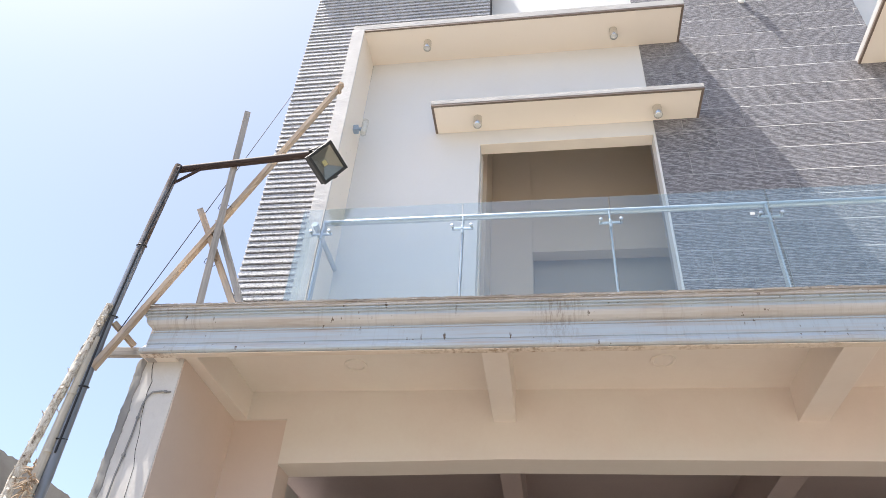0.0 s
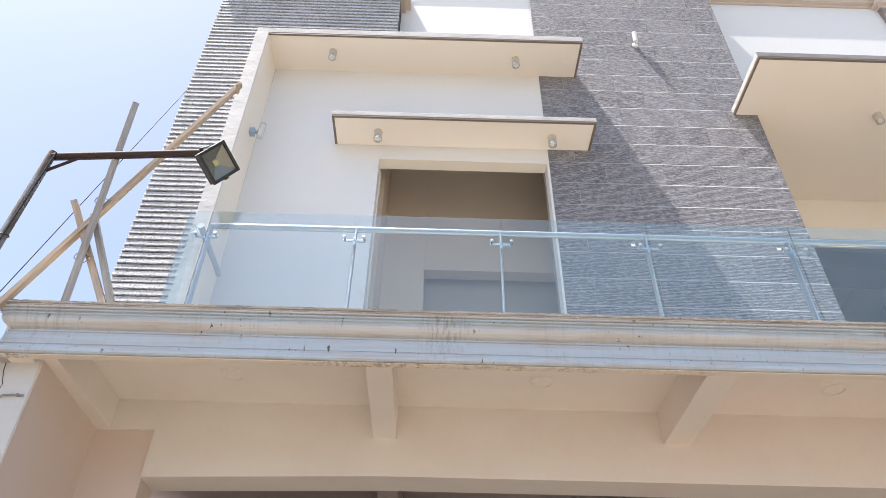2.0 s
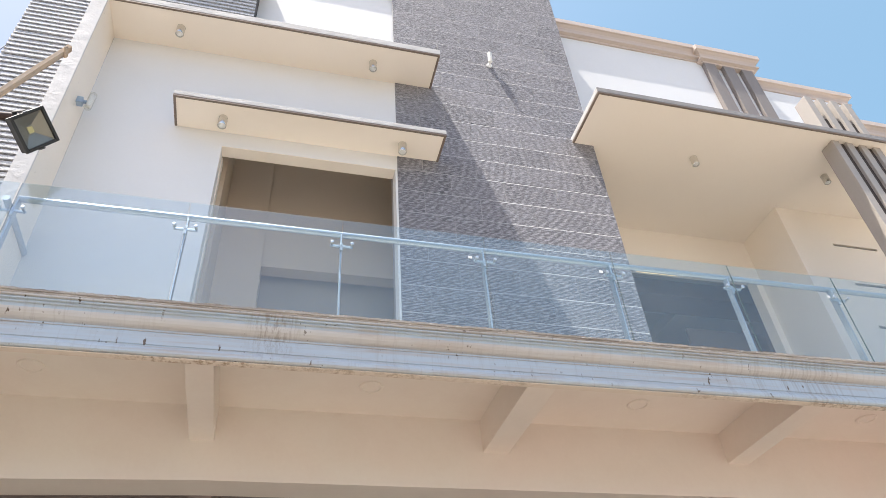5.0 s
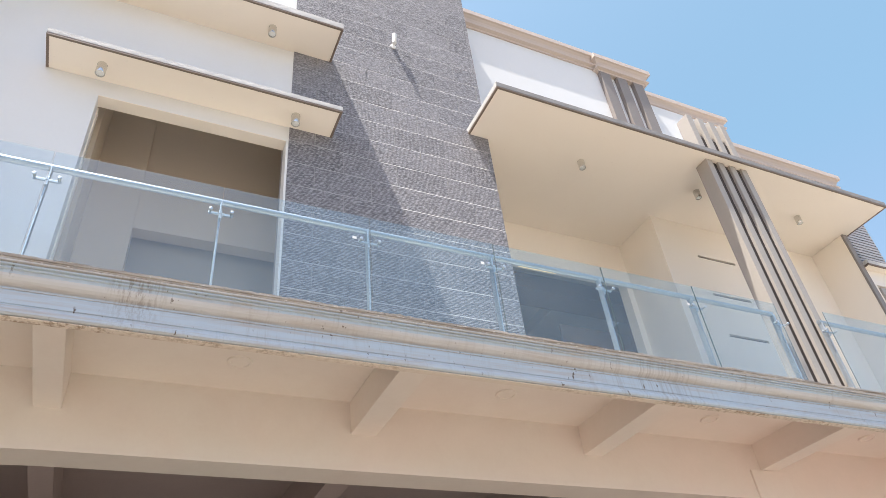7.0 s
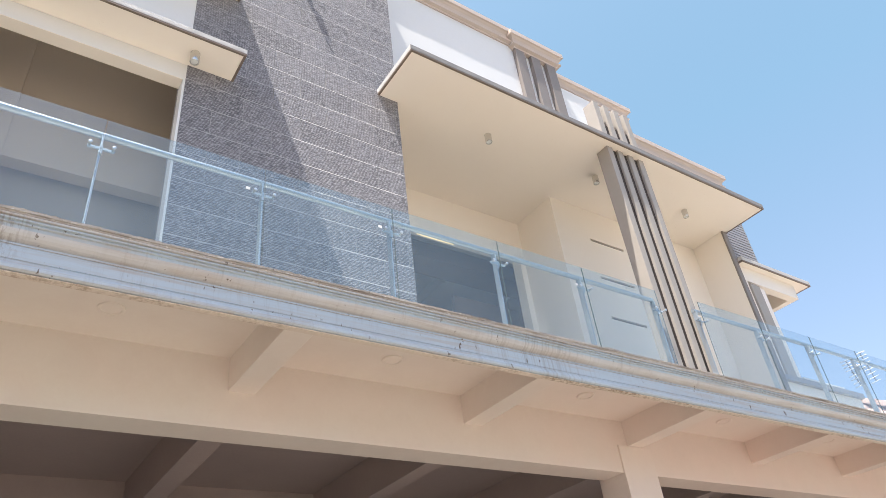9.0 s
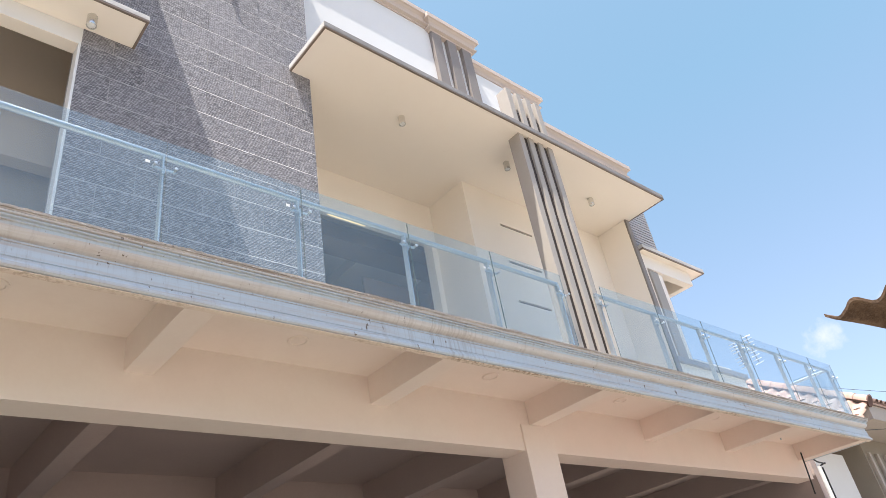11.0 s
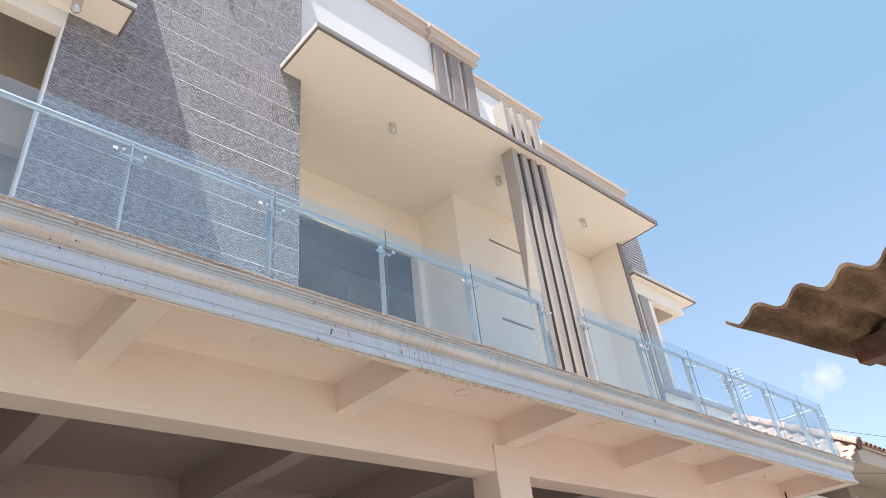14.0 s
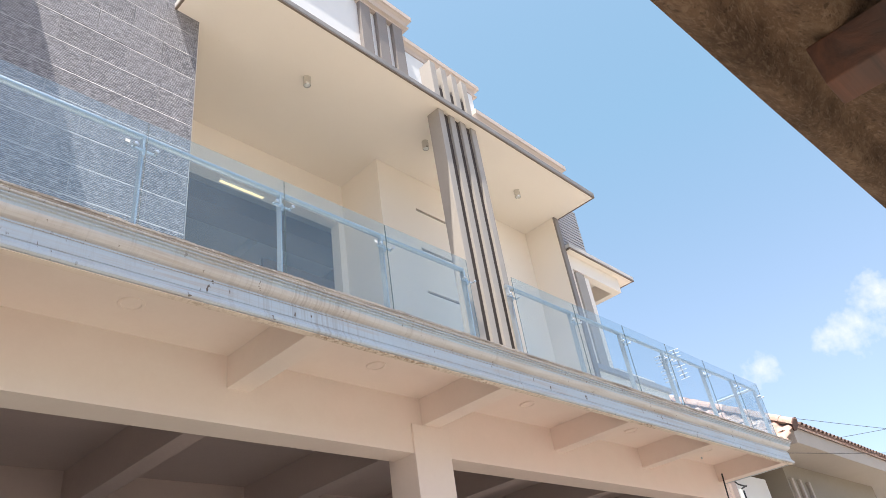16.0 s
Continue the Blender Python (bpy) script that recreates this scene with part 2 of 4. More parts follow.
def stone(name, dark, light, depth=0.006):
    """Combed stone: fine wavering ridges along the course, broken by chips."""
    n = Nodes(name, 0.8, spec=0.35)
    pos = n.t.nodes.new("ShaderNodeSeparateXYZ")
    n.t.links.new(n.geo.outputs["Position"], pos.inputs[0])
    waver = n.noise(n.where((7, 7, 20)), 1.0, 5, 0.7)
    comb = n.math("SINE", n.math("ADD", n.math("MULTIPLY", pos.outputs["Z"], 2 * math.pi / (0.2825 / 19)), n.math("MULTIPLY", waver, 8.0)), 0.0)
    chips = n.noise(n.where((20, 20, 105)), 1.0, 3, 0.75, 0.3)
    cloud = n.noise(n.where((1.6, 1.6, 1.6)), 1.0, 5, 0.6)
    relief = n.math("ADD", n.level(comb, -1, 1, 0.0, 0.32), n.math("MULTIPLY", n.level(chips, 0.28, 0.72), 0.68))
    col = n.ramp(relief, (0.34, dark), (0.54, tuple(0.62 * a + 0.38 * b for a, b in zip(dark, light))), (0.72, light))
    col = n.mix(n.level(cloud, 0.35, 0.7, 0.0, 0.25), col, tuple(0.5 * a + 0.5 * b for a, b in zip(dark, light)))
    col = n.mix(n.level(n.rnd(), 0, 1, 0.0, 0.16), col, light)
    pale = n.level(n.noise(n.where((4, 4, 0.9)), 1.0, 5, 0.65), 0.62, 0.8, 0, 0.3)
    col = n.mix(pale, col, (0.42, 0.41, 0.42))
    n.colour(col)
    n.bump(relief, 1.0, depth)
    return n.mat


def pitted(name, dark, light, depth=0.012):
    """Rough cast face, pitted all over."""
    n = Nodes(name, 0.85, spec=0.3)
    pits = n.noise(n.where((42, 42, 62)), 1.0, 4, 0.7, 0.6)
    soot = n.noise(n.where((2, 2, 1.2)), 1.0, 5, 0.6)
    col = n.ramp(pits, (0.36, dark), (0.50, light), (0.75, tuple(min(0.85, 1.12 * v) for v in light)))
    col = n.mix(n.level(soot, 0.42, 0.75, 0, 0.3), col, dark)
    n.colour(col)
    n.bump(pits, 1.0, depth)
    return n.mat


STONE = stone("grey_split_stone", (0.08, 0.078, 0.088), (0.44, 0.43, 0.455))
RIB = pitted("grey_rib_stone", (0.265, 0.275, 0.295), (0.55, 0.565, 0.60))
GROUT = painted("pale_grout", (0.40, 0.39, 0.39), (0.26, 0.25, 0.25), 0.6, 0.1, 0.9, 4)
RIB_BACK = painted("rib_backing", (0.12, 0.11, 0.11), (0.08, 0.075, 0.075), 0.4, 0.3, 0.9, 4)


def metal(name, col, rough=0.28, wear=(0.4, 0.4, 0.4), amount=0.2):
    n = Nodes(name, rough, 1.0)
    at = n.where()
    n.colour(n.mix(n.level(n.noise(at, 12, 5, 0.65), 0.45, 0.7, 0, amount), col, wear))
    n.rough(n.level(n.noise(at, 6, 3), 0.3, 0.7, rough * 0.85, rough * 1.2))
    return n.mat


STEEL = metal("brushed_steel", (0.52, 0.575, 0.63), 0.46, (0.6, 0.6, 0.6), 0.1)
LAMP_STEEL = metal("satin_nickel", (0.70, 0.685, 0.65), 0.22, (0.50, 0.48, 0.44))


def rusty_pipe():
    n = Nodes("galvanised_pipe", 0.5, 0.35)
    at = n.where()
    pos = n.t.nodes.new("ShaderNodeSeparateXYZ")
    n.t.links.new(n.geo.outputs["Position"], pos.inputs[0])
    rust = n.level(n.math("ADD", n.noise(n.where((9, 9, 2)), 1.0, 7, 0.7), n.level(pos.outputs["Z"], 3.9, 5.2, -0.06, 0.2)), 0.52, 0.72)
    n.colour(n.mix(rust, (0.23, 0.245, 0.27), (0.135, 0.095, 0.07)))
    n.rough(n.level(rust, 0, 1, 0.42, 0.85))
    n.bump(n.noise(at, 120, 4), 0.2, 0.002)
    return n.mat


PIPE = rusty_pipe()


def rust_red():
    n = Nodes("rusty_arm", 0.7, 0.2)
    at = n.where((3, 20, 20))
    n.colour(n.ramp(n.noise(at, 1.0, 6, 0.7), (0.35, (0.022, 0.013, 0.012)), (0.7, (0.062, 0.037, 0.031))))
    n.bump(n.noise(n.where(), 90, 4), 0.25, 0.002)
    return n.mat


ARM = rust_red()


def timber(name, dark, light, along=2):
    n = Nodes(name, 0.75, spec=0.3)
    k = [34.0, 34.0, 34.0]
    k[along] = 2.2
    at = n.where(tuple(k), world=False)
    grain = n.noise(at, 1.0, 7, 0.65, 0.8)
    weather = n.noise(n.where(), 5, 5, 0.6)
    col = n.ramp(grain, (0.3, dark), (0.72, light))
    col = n.mix(n.level(weather, 0.4, 0.75, 0, 0.55), col, tuple(0.55 * sum(light) / 3 + 0.05 for _ in light))
    n.colour(col)
    n.bump(grain, 0.4, 0.004)
    return n.mat


WOOD = timber("weathered_timber", (0.36, 0.25, 0.165), (0.66, 0.51, 0.365))
GREY_WOOD = timber("grey_timber", (0.25, 0.225, 0.20), (0.53, 0.485, 0.445))
RED_WOOD = timber("reddish_timber", (0.032, 0.013, 0.008), (0.17, 0.062, 0.030), 0)
BAMBOO = timber("dry_bamboo", (0.50, 0.44, 0.35), (0.73, 0.68, 0.57))


def bark():
    n = Nodes("peeling_bark", 0.9, spec=0.2)
    at = n.where((26, 26, 15))
    v = n.noise(at, 1.0, 7, 0.75, 1.4)
    n.colour(n.ramp(v, (0.36, (0.12, 0.085, 0.06)), (0.44, (0.50, 0.43, 0.35)), (0.56, (0.80, 0.76, 0.69))))
    n.bump(v, 0.9, 0.012)
    return n.mat


BARK = bark()


def plain(name, col, rough=0.5, metallic=0.0, bump=0.0):
    n = Nodes(name, rough, metallic)
    at = n.where()
    n.colour(n.mix(n.level(n.noise(at, 18, 5, 0.6), 0.35, 0.7, 0, 0.3), col, tuple(0.75 * c for c in col)))
    if bump:
        n.bump(n.noise(at, 50, 4), bump, 0.003)
    return n.mat


BLACK = plain("black_casting", (0.022, 0.021, 0.02), 0.5)
CABLE = plain("black_cable", (0.02, 0.02, 0.022), 0.6)
GREY_CABLE = plain("grey_conduit", (0.25, 0.25, 0.25), 0.6)
PLASTIC = plain("white_plastic", (0.78, 0.78, 0.76), 0.35)
BLUE_PLASTIC = plain("blue_grey_plastic", (0.36, 0.45, 0.56), 0.4)
REFLECTOR = plain("pale_reflector", (0.33, 0.325, 0.31), 0.3, 0.75)
LED = plain("yellow_led_chip", (0.75, 0.68, 0.33), 0.4)
LATCH = plain("dark_groove", (0.022, 0.02, 0.018), 0.8)
def glazed_tile():
    """Polished floor tile, slightly wavy from tile to tile."""
    n = Nodes("glazed_floor_tile", 0.10, spec=1.0)
    n.colour(n.mix(n.level(n.noise(n.where(), 18, 5, 0.6), 0.35, 0.7, 0, 0.3), (0.57, 0.535, 0.48), (0.46, 0.43, 0.385)))
    n.bump(n.noise(n.where((9, 1.2, 1)), 1.0, 2, 0.5), 0.25, 0.01)
    return n.mat


FLOORING = glazed_tile()
GREY_TRIM = painted("grey_paint", (0.33, 0.325, 0.335), (0.27, 0.265, 0.275), 0.3, 0.06, 0.5)


def pane(name, tint, index=1.55, dust=0.05):
    """Clear sheet glass: see-through with a mirror reflection that grows at grazing angles, and thin dust."""
    m = bpy.data.materials.new(name)
    m.use_nodes = True
    t = m.node_tree
    t.nodes.clear()
    clear = t.nodes.new("ShaderNodeBsdfTransparent")
    clear.inputs["Color"].default_value = (*tint, 1)
    gloss = t.nodes.new("ShaderNodeBsdfGlossy")
    gloss.inputs["Roughness"].default_value = 0.0
    facing = t.nodes.new("ShaderNodeLayerWeight")
    facing.inputs["Blend"].default_value = 0.5
    steep = t.nodes.new("ShaderNodeMath")
    steep.operation = "POWER"
    steep.inputs[1].default_value = 5.5
    t.links.new(facing.outputs["Facing"], steep.inputs[0])
    fres = t.nodes.new("ShaderNodeMapRange")
    fres.inputs["To Min"].default_value, fres.inputs["To Max"].default_value = ((index - 1) / (index + 1)) ** 2, 1.0
    t.links.new(steep.outputs[0], fres.inputs["Value"])
    film = t.nodes.new("ShaderNodeBsdfDiffuse")
    film.inputs["Color"].default_value = (0.74, 0.80, 0.80, 1)
    geo = t.nodes.new("ShaderNodeNewGeometry")
    spots = t.nodes.new("ShaderNodeTexNoise")
    spots.inputs["Scale"].default_value, spots.inputs["Detail"].default_value = 2.5, 8
    t.links.new(geo.outputs["Position"], spots.inputs["Vector"])
    amount = t.nodes.new("ShaderNodeMapRange")
    amount.inputs["From Min"].default_value, amount.inputs["From Max"].default_value = 0.35, 0.75
    amount.inputs["To Min"].default_value, amount.inputs["To Max"].default_value = dust * 0.5, dust * 1.6
    t.links.new(spots.outputs["Fac"], amount.inputs["Value"])
    # cement splashes low on the panes
    def noise_band(scale, lo, hi, detail):
        n = t.nodes.new("ShaderNodeTexNoise")
        n.inputs["Scale"].default_value, n.inputs["Detail"].default_value = scale, detail
        t.links.new(geo.outputs["Position"], n.inputs["Vector"])
        r = t.nodes.new("ShaderNodeMapRange")
        r.inputs["From Min"].default_value, r.inputs["From Max"].default_value = lo, hi
        t.links.new(n.outputs["Fac"], r.inputs["Value"])
        return r.outputs[0]

    def times(a, b, op="MULTIPLY"):
        n = t.nodes.new("ShaderNodeMath")
        n.operation = op
        t.links.new(a, n.inputs[0])
        t.links.new(b, n.inputs[1])
        return n.outputs[0]

    apart = t.nodes.new("ShaderNodeSeparateXYZ")
    t.links.new(geo.outputs["Position"], apart.inputs[0])
    low = t.nodes.new("ShaderNodeMapRange")
    low.inputs["To Max"].default_value = 0.5
    low.inputs["From Min"].default_value, low.inputs["From Max"].default_value = 4.38, 4.17
    t.links.new(apart.outputs["Z"], low.inputs["Value"])
    splash = times(times(noise_band(60, 0.60, 0.72, 4), noise_band(1.7, 0.54, 0.64, 3)), low.outputs[0])
    amount = times(amount.outputs[0], splash, "MAXIMUM")
    a = t.nodes.new("ShaderNodeMixShader")
    b = t.nodes.new("ShaderNodeMixShader")
    t.links.new(amount, a.inputs[0])
    t.links.new(clear.outputs[0], a.inputs[1])
    t.links.new(film.outputs[0], a.inputs[2])
    t.links.new(fres.outputs[0], b.inputs[0])
    t.links.new(a.outputs[0], b.inputs[1])
    t.links.new(gloss.outputs[0], b.inputs[2])
    o = t.nodes.new("ShaderNodeOutputMaterial")
    t.links.new(b.outputs[0], o.inputs["Surface"])
    return m


GLASS_EDGE = plain("green_glass_edge", (0.05, 0.085, 0.095), 0.7)
GLASS = pane("railing_glass", (0.90, 0.945, 0.955), 1.98, 0.025)
LENS = pane("lamp_glass", (0.95, 0.95, 0.93), 1.45, 0.02)


def glow(name, colour, strength):
    n = Nodes(name, 0.5)
    n.colour(colour)
    n.p.inputs["Emission Color"].default_value = (*colour, 1)
    n.p.inputs["Emission Strength"].default_value = strength
    return n.mat


WARM_GLOW = glow("warm_glow", (1.0, 0.76, 0.42), 0.65)


def asbestos():
    n = Nodes("fibre_cement", 0.92, spec=0.2)
    at = n.where()
    big = n.noise(n.where((5, 11, 9)), 1.0, 7, 0.72, 0.25)
    fibre = n.noise(n.where((90, 240, 200), turn=(0, 0, 0.5)), 1.0, 5, 0.7, 0.8)
    col = n.ramp(big, (0.36, (0.05, 0.03, 0.019)), (0.52, (0.135, 0.085, 0.054)), (0.70, (0.27, 0.19, 0.125)))
    col = n.mix(n.level(fibre, 0.5, 0.75, 0, 0.45), col, (0.33, 0.25, 0.18))
    pits = n.level(n.noise(at, 160, 3, 0.55), 0.60, 0.68)
    col = n.mix(n.math("MULTIPLY", pits, 0.5), col, (0.035, 0.024, 0.016))
    n.colour(col)
    n.bump(fibre, 0.6, 0.003)
    n.bump(n.noise(at, 40, 5), 0.6, 0.007)
    n.bump(n.math("SUBTRACT", 1.0, pits), 0.5, 0.003)
    return n.mat


ASBESTOS = asbestos()


def clay():
    n = Nodes("clay_tile", 0.8, spec=0.3)
    v = n.noise(n.where(), 4, 6, 0.65)
    col = n.ramp(v, (0.35, (0.38, 0.24, 0.185)), (0.7, (0.58, 0.45, 0.385)))
    col = n.mix(n.level(n.rnd(), 0, 1, 0, 0.3), col, (0.40, 0.24, 0.19))
    n.colour(col)
    n.bump(n.noise(n.where(), 40, 4), 0.2, 0.004)
    return n.mat


CLAY = clay()
CLAY_CAP = plain("dark_cap", (0.10, 0.05, 0.04), 0.8)


def concrete(name, lo, hi):
    n = Nodes(name, 0.9, spec=0.3)
    at = n.where()
    v = n.noise(at, 1.3, 8, 0.62, 0.4)
    n.colour(n.ramp(v, (0.3, lo), (0.72, hi)))
    n.bump(n.noise(at, 22, 6), 0.3, 0.01)
    return n.mat


GROUND = concrete("concrete_paving", (0.24, 0.215, 0.18), (0.35, 0.315, 0.27))
RAW = concrete("raw_concrete", (0.22, 0.21, 0.20), (0.42, 0.41, 0.39))
# dark grey for unseen surfaces that should throw little light back
LOW_BOUNCE = concrete("low_bounce_cement", (0.09, 0.088, 0.085), (0.19, 0.185, 0.175))
PIER_PAINT = concrete("chalky_white_render", (0.58, 0.545, 0.51), (0.73, 0.705, 0.675))


# ---- builders ----
def add_box(bm, x0, x1, y0, y1, z0, z1, bevel=0.0, m=None):
    made = bmesh.ops.create_cube(bm, size=1.0)["verts"]
    bmesh.ops.scale(bm, vec=(x1 - x0, y1 - y0, z1 - z0), verts=made)
    bmesh.ops.translate(bm, vec=((x0 + x1) / 2, (y0 + y1) / 2, (z0 + z1) / 2), verts=made)
    if m is not None:
        bmesh.ops.transform(bm, matrix=m, verts=made)
    if bevel:
        edges = list({e for v in made for e in v.link_edges})
        bmesh.ops.bevel(bm, geom=edges, offset=bevel, segments=2, affect="EDGES", profile=0.6)
    return bm


def box(x0, x1, y0, y1, z0, z1, bevel=0.0):
    return add_box(bmesh.new(), x0, x1, y0, y1, z0, z1, bevel)


def tube(points, radius, sides=12, taper=None, caps=True, wobble=0.0, seed=0):
    """A round bar along a line of points."""
    rnd = random.Random(seed)
    bm = bmesh.new()
    pts = [Vector(p) for p in points]
    rings = []
    side = None
    for i, p in enumerate(pts):
        ahead = (pts[min(i + 1, len(pts) - 1)] - pts[max(i - 1, 0)]).normalized()
        if side is None:
            side = ahead.orthogonal().normalized()
        side = (side - ahead * side.dot(ahead)).normalized()
        up = ahead.cross(side)
        r = radius if taper is None else radius + (taper - radius) * i / (len(pts) - 1)
        ring = []
        for k in range(sides):
            a = 2 * math.pi * k / sides
            rr = r * (1 + wobble * (rnd.random() - 0.5))
            ring.append(bm.verts.new(p + (side * math.cos(a) + up * math.sin(a)) * rr))
        rings.append(ring)
    for a, b in zip(rings, rings[1:]):
        for k in range(sides):
            bm.faces.new((a[k], a[(k + 1) % sides], b[(k + 1) % sides], b[k]))
    if caps:
        bm.faces.new(list(reversed(rings[0])))
        bm.faces.new(rings[-1])
    return bm


def lathe(profile, sides=24):
    """Turns (radius, z) pairs about z."""
    bm = bmesh.new()
    rings = [[bm.verts.new((r * math.cos(2 * math.pi * k / sides), r * math.sin(2 * math.pi * k / sides), z)) for k in range(sides)] for r, z in profile]
    for a, b in zip(rings, rings[1:]):
        for k in range(sides):
            bm.faces.new((a[k], a[(k + 1) % sides], b[(k + 1) % sides], b[k]))
    bm.faces.new(list(reversed(rings[0])))
    bm.faces.new(rings[-1])
    return bm


def link(name, bm, material, smooth=False):
    me = bpy.data.meshes.new(name)
    bmesh.ops.recalc_face_normals(bm, faces=bm.faces)
    bm.to_mesh(me)
    bm.free()
    me.materials.append(material)
    if smooth:
        me.shade_smooth()
        me.set_sharp_from_angle(angle=radians(40))
    return new(name, me)


def part(name, bm, material, parent, label="", smooth=False):
    ob = link(name, bm, material, smooth)
    ob.parent = parent
    if label:
        tagged(ob, label)
    return ob


def thing(name, label, category, group="", at=(0, 0, 0), kind=""):
    ob = new(name)
    ob.location = at
    return tagged(ob, label, category, group, kind)


def solid(name, bm, material, label, category, kind="", smooth=False, group=""):
    return tagged(link(name, bm, material, smooth), label, category, group, kind)


def extrude_profile(profile, path_points):
    """Sweeps a closed (out, z) profile along a mitred run of plan points; out is measured to the right of the run."""
    bm = bmesh.new()
    pts = [Vector((x, y, 0)) for x, y in path_points]
    rings = []
    for i, p in enumerate(pts):
        a = (pts[i] - pts[i - 1]).normalized() if i else None
        b = (pts[i + 1] - pts[i]).normalized() if i < len(pts) - 1 else None
        ra = Vector((a.y, -a.x, 0)) if a else None
        rb = Vector((b.y, -b.x, 0)) if b else None
        if ra and rb:
            r = (ra + rb).normalized()
            r = r / max(r.dot(ra), 0.2)
        else:
            r = ra or rb
        rings.append([bm.verts.new((p.x + r.x * o, p.y + r.y * o, z)) for o, z in profile])
    n = len(profile)
    for a, b in zip(rings, rings[1:]):
        for k in range(n):
            bm.faces.new((a[k], a[(k + 1) % n], b[(k + 1) % n], b[k]))
    bm.faces.new(list(reversed(rings[0])))
    bm.faces.new(rings[-1])
    return bm


# ---- setting: ground and shell ----
DECK = 4.07
solid("ground", box(-90, 90, -90, 90, -0.3, 0.0), GROUND, "pale concrete paving of the lane", "ground", "structure")

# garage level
solid("wall_garage_back", box(-3.84, 12.2, 7.0, 7.2, 0, 4.03), GARAGE, "dim-toned grey garage rear wall", "wall", "structure")
solid("wall_garage_east", box(12.0, 12.2, 0.3, 7.0, 0, 4.03), GARAGE, "dim-toned grey garage end wall", "wall", "structure")
solid("trim_corner", box(-3.80, -3.571, -0.776, -0.69, 3.7655, 4.029), SOFFIT, "cream rendered fill between cornice and side wall", "trim", "structure")
def flared(bm):
    """The inner front corner stands a little out of square, more so lower down."""
    for v in bm.verts:
        if v.co.x > -3.6 and v.co.y < -0.6:
            v.co.x += 0.02 + 0.02 * (3.79 - v.co.z)
    return bm


pier = solid("wall_west", flared(box(-3.84, -3.555, -0.70, 0.289, 0, 3.79, 0.008)), PIER_PAINT, "cracked chalky white rendered side wall", "wall", "structure")
part("rear_length", box(-3.84, -3.555, 0.2895, 7.0, 0, 3.79), PIER_PAINT, pier)
part("inner_face", flared(box(-3.5545, -3.549, -0.692, 0.30, 0, 3.791)), SHADED_SOFFIT, pier, "pinkish shade-toned inner face")
solid("ceiling_balcony", box(-3.84, 11.78, -0.774, 0.545, 4.03, DECK - 0.004), SOFFIT, "cream painted concrete soffit slab", "ceiling", "structure")
solid("ceiling_garage", box(-3.84, 12.2, 0.547, 7.2, 4.032, DECK - 0.004), GARAGE, "dim-toned grey garage ceiling", "ceiling", "structure")
solid("floor_garage", box(-3.54, 12.0, 0.9, 6.99, 0.0, 0.02), RAW, "bare concrete garage floor", "floor", "structure")
main_beam = box(-3.11, -1.4, 0.27, 0.545, 3.478, 4.05)
for v in main_beam.verts:
    if v.co.x < -3 and v.co.z < 3.6:
        v.co.z -= 0.045
add_box(main_beam, -1.4, 11.78, 0.27, 0.545, 3.478, 4.05)
add_box(main_beam, -3.57, -3.11, 0.27, 0.545, 3.79, 4.05)
solid("beam_main", main_beam, SOFFIT, "cream painted main beam", "beam", "structure")
solid("beam_rear", box(-3.55, 12.0, 3.4, 3.7, 3.47, 4.05, 0.006), GARAGE, "dim-toned grey rear garage beam", "beam", "structure")
solid("column_west", box(-3.552, -3.11, 0.29, 0.54, 0, 3.795), SHADED_SOFFIT, "pinkish shade-toned corner column", "column", "structure")
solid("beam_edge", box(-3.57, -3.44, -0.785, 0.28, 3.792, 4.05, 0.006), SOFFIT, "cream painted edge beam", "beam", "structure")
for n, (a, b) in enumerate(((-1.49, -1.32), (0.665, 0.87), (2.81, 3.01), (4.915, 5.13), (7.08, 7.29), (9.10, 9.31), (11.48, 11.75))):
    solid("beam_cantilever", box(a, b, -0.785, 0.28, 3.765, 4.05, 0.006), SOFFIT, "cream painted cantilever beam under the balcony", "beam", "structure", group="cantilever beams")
    solid("beam_inner", box(a, b, 0.546, 6.99, 3.62, 4.05, 0.006), GARAGE, "dim-toned grey garage ceiling beam", "beam", "structure", group="garage beams")
col = thing("column_garage", "cream square concrete column under the main beam", "column", kind="structure")
part("shaft", box(4.76, 5.25, 0.25, 0.62, 0, 3.763, 0.008), SOFFIT, col)

# balcony edge moulding: closed profile, out from y = 0 towards the lane
PROFILE = [(0.620, 4.078), (0.892, 4.078), (0.892, 4.067), (0.876, 4.066), (0.876, 4.059), (0.884, 4.057), (0.884, 4.049), (0.867, 4.047),
           (0.867, 4.040), (0.873, 4.038), (0.873, 4.031), (0.859, 4.029), (0.860, 4.006), (0.855, 3.992), (0.844, 3.977), (0.826, 3.965),
           (0.808, 3.957), (0.803, 3.952), (0.803, 3.945), (0.814, 3.943), (0.814, 3.934), (0.808, 3.931), (0.808, 3.924), (0.818, 3.920),
           (0.822, 3.839), (0.817, 3.836), (0.817, 3.831), (0.826, 3.824), (0.832, 3.808), (0.846, 3.792), (0.846, 3.772), (0.836, 3.762),
           (0.775, 3.760), (0.775, 4.062), (0.620, 4.062)]
edge_run = [(-3.80 + 0.85, 1.2), (-3.80 + 0.85, 0.0), (11.78 - 0.85, 0.0), (11.78 - 0.85, 3.0)]
cornice = solid("trim_cornice", extrude_profile(PROFILE, edge_run), CORNICE, "blue-white moulded balcony cornice with coves tinted for ground bounce and brown rain stains", "cornice", "structure")
cornice.data.materials.append(COVE_BOUNCE)
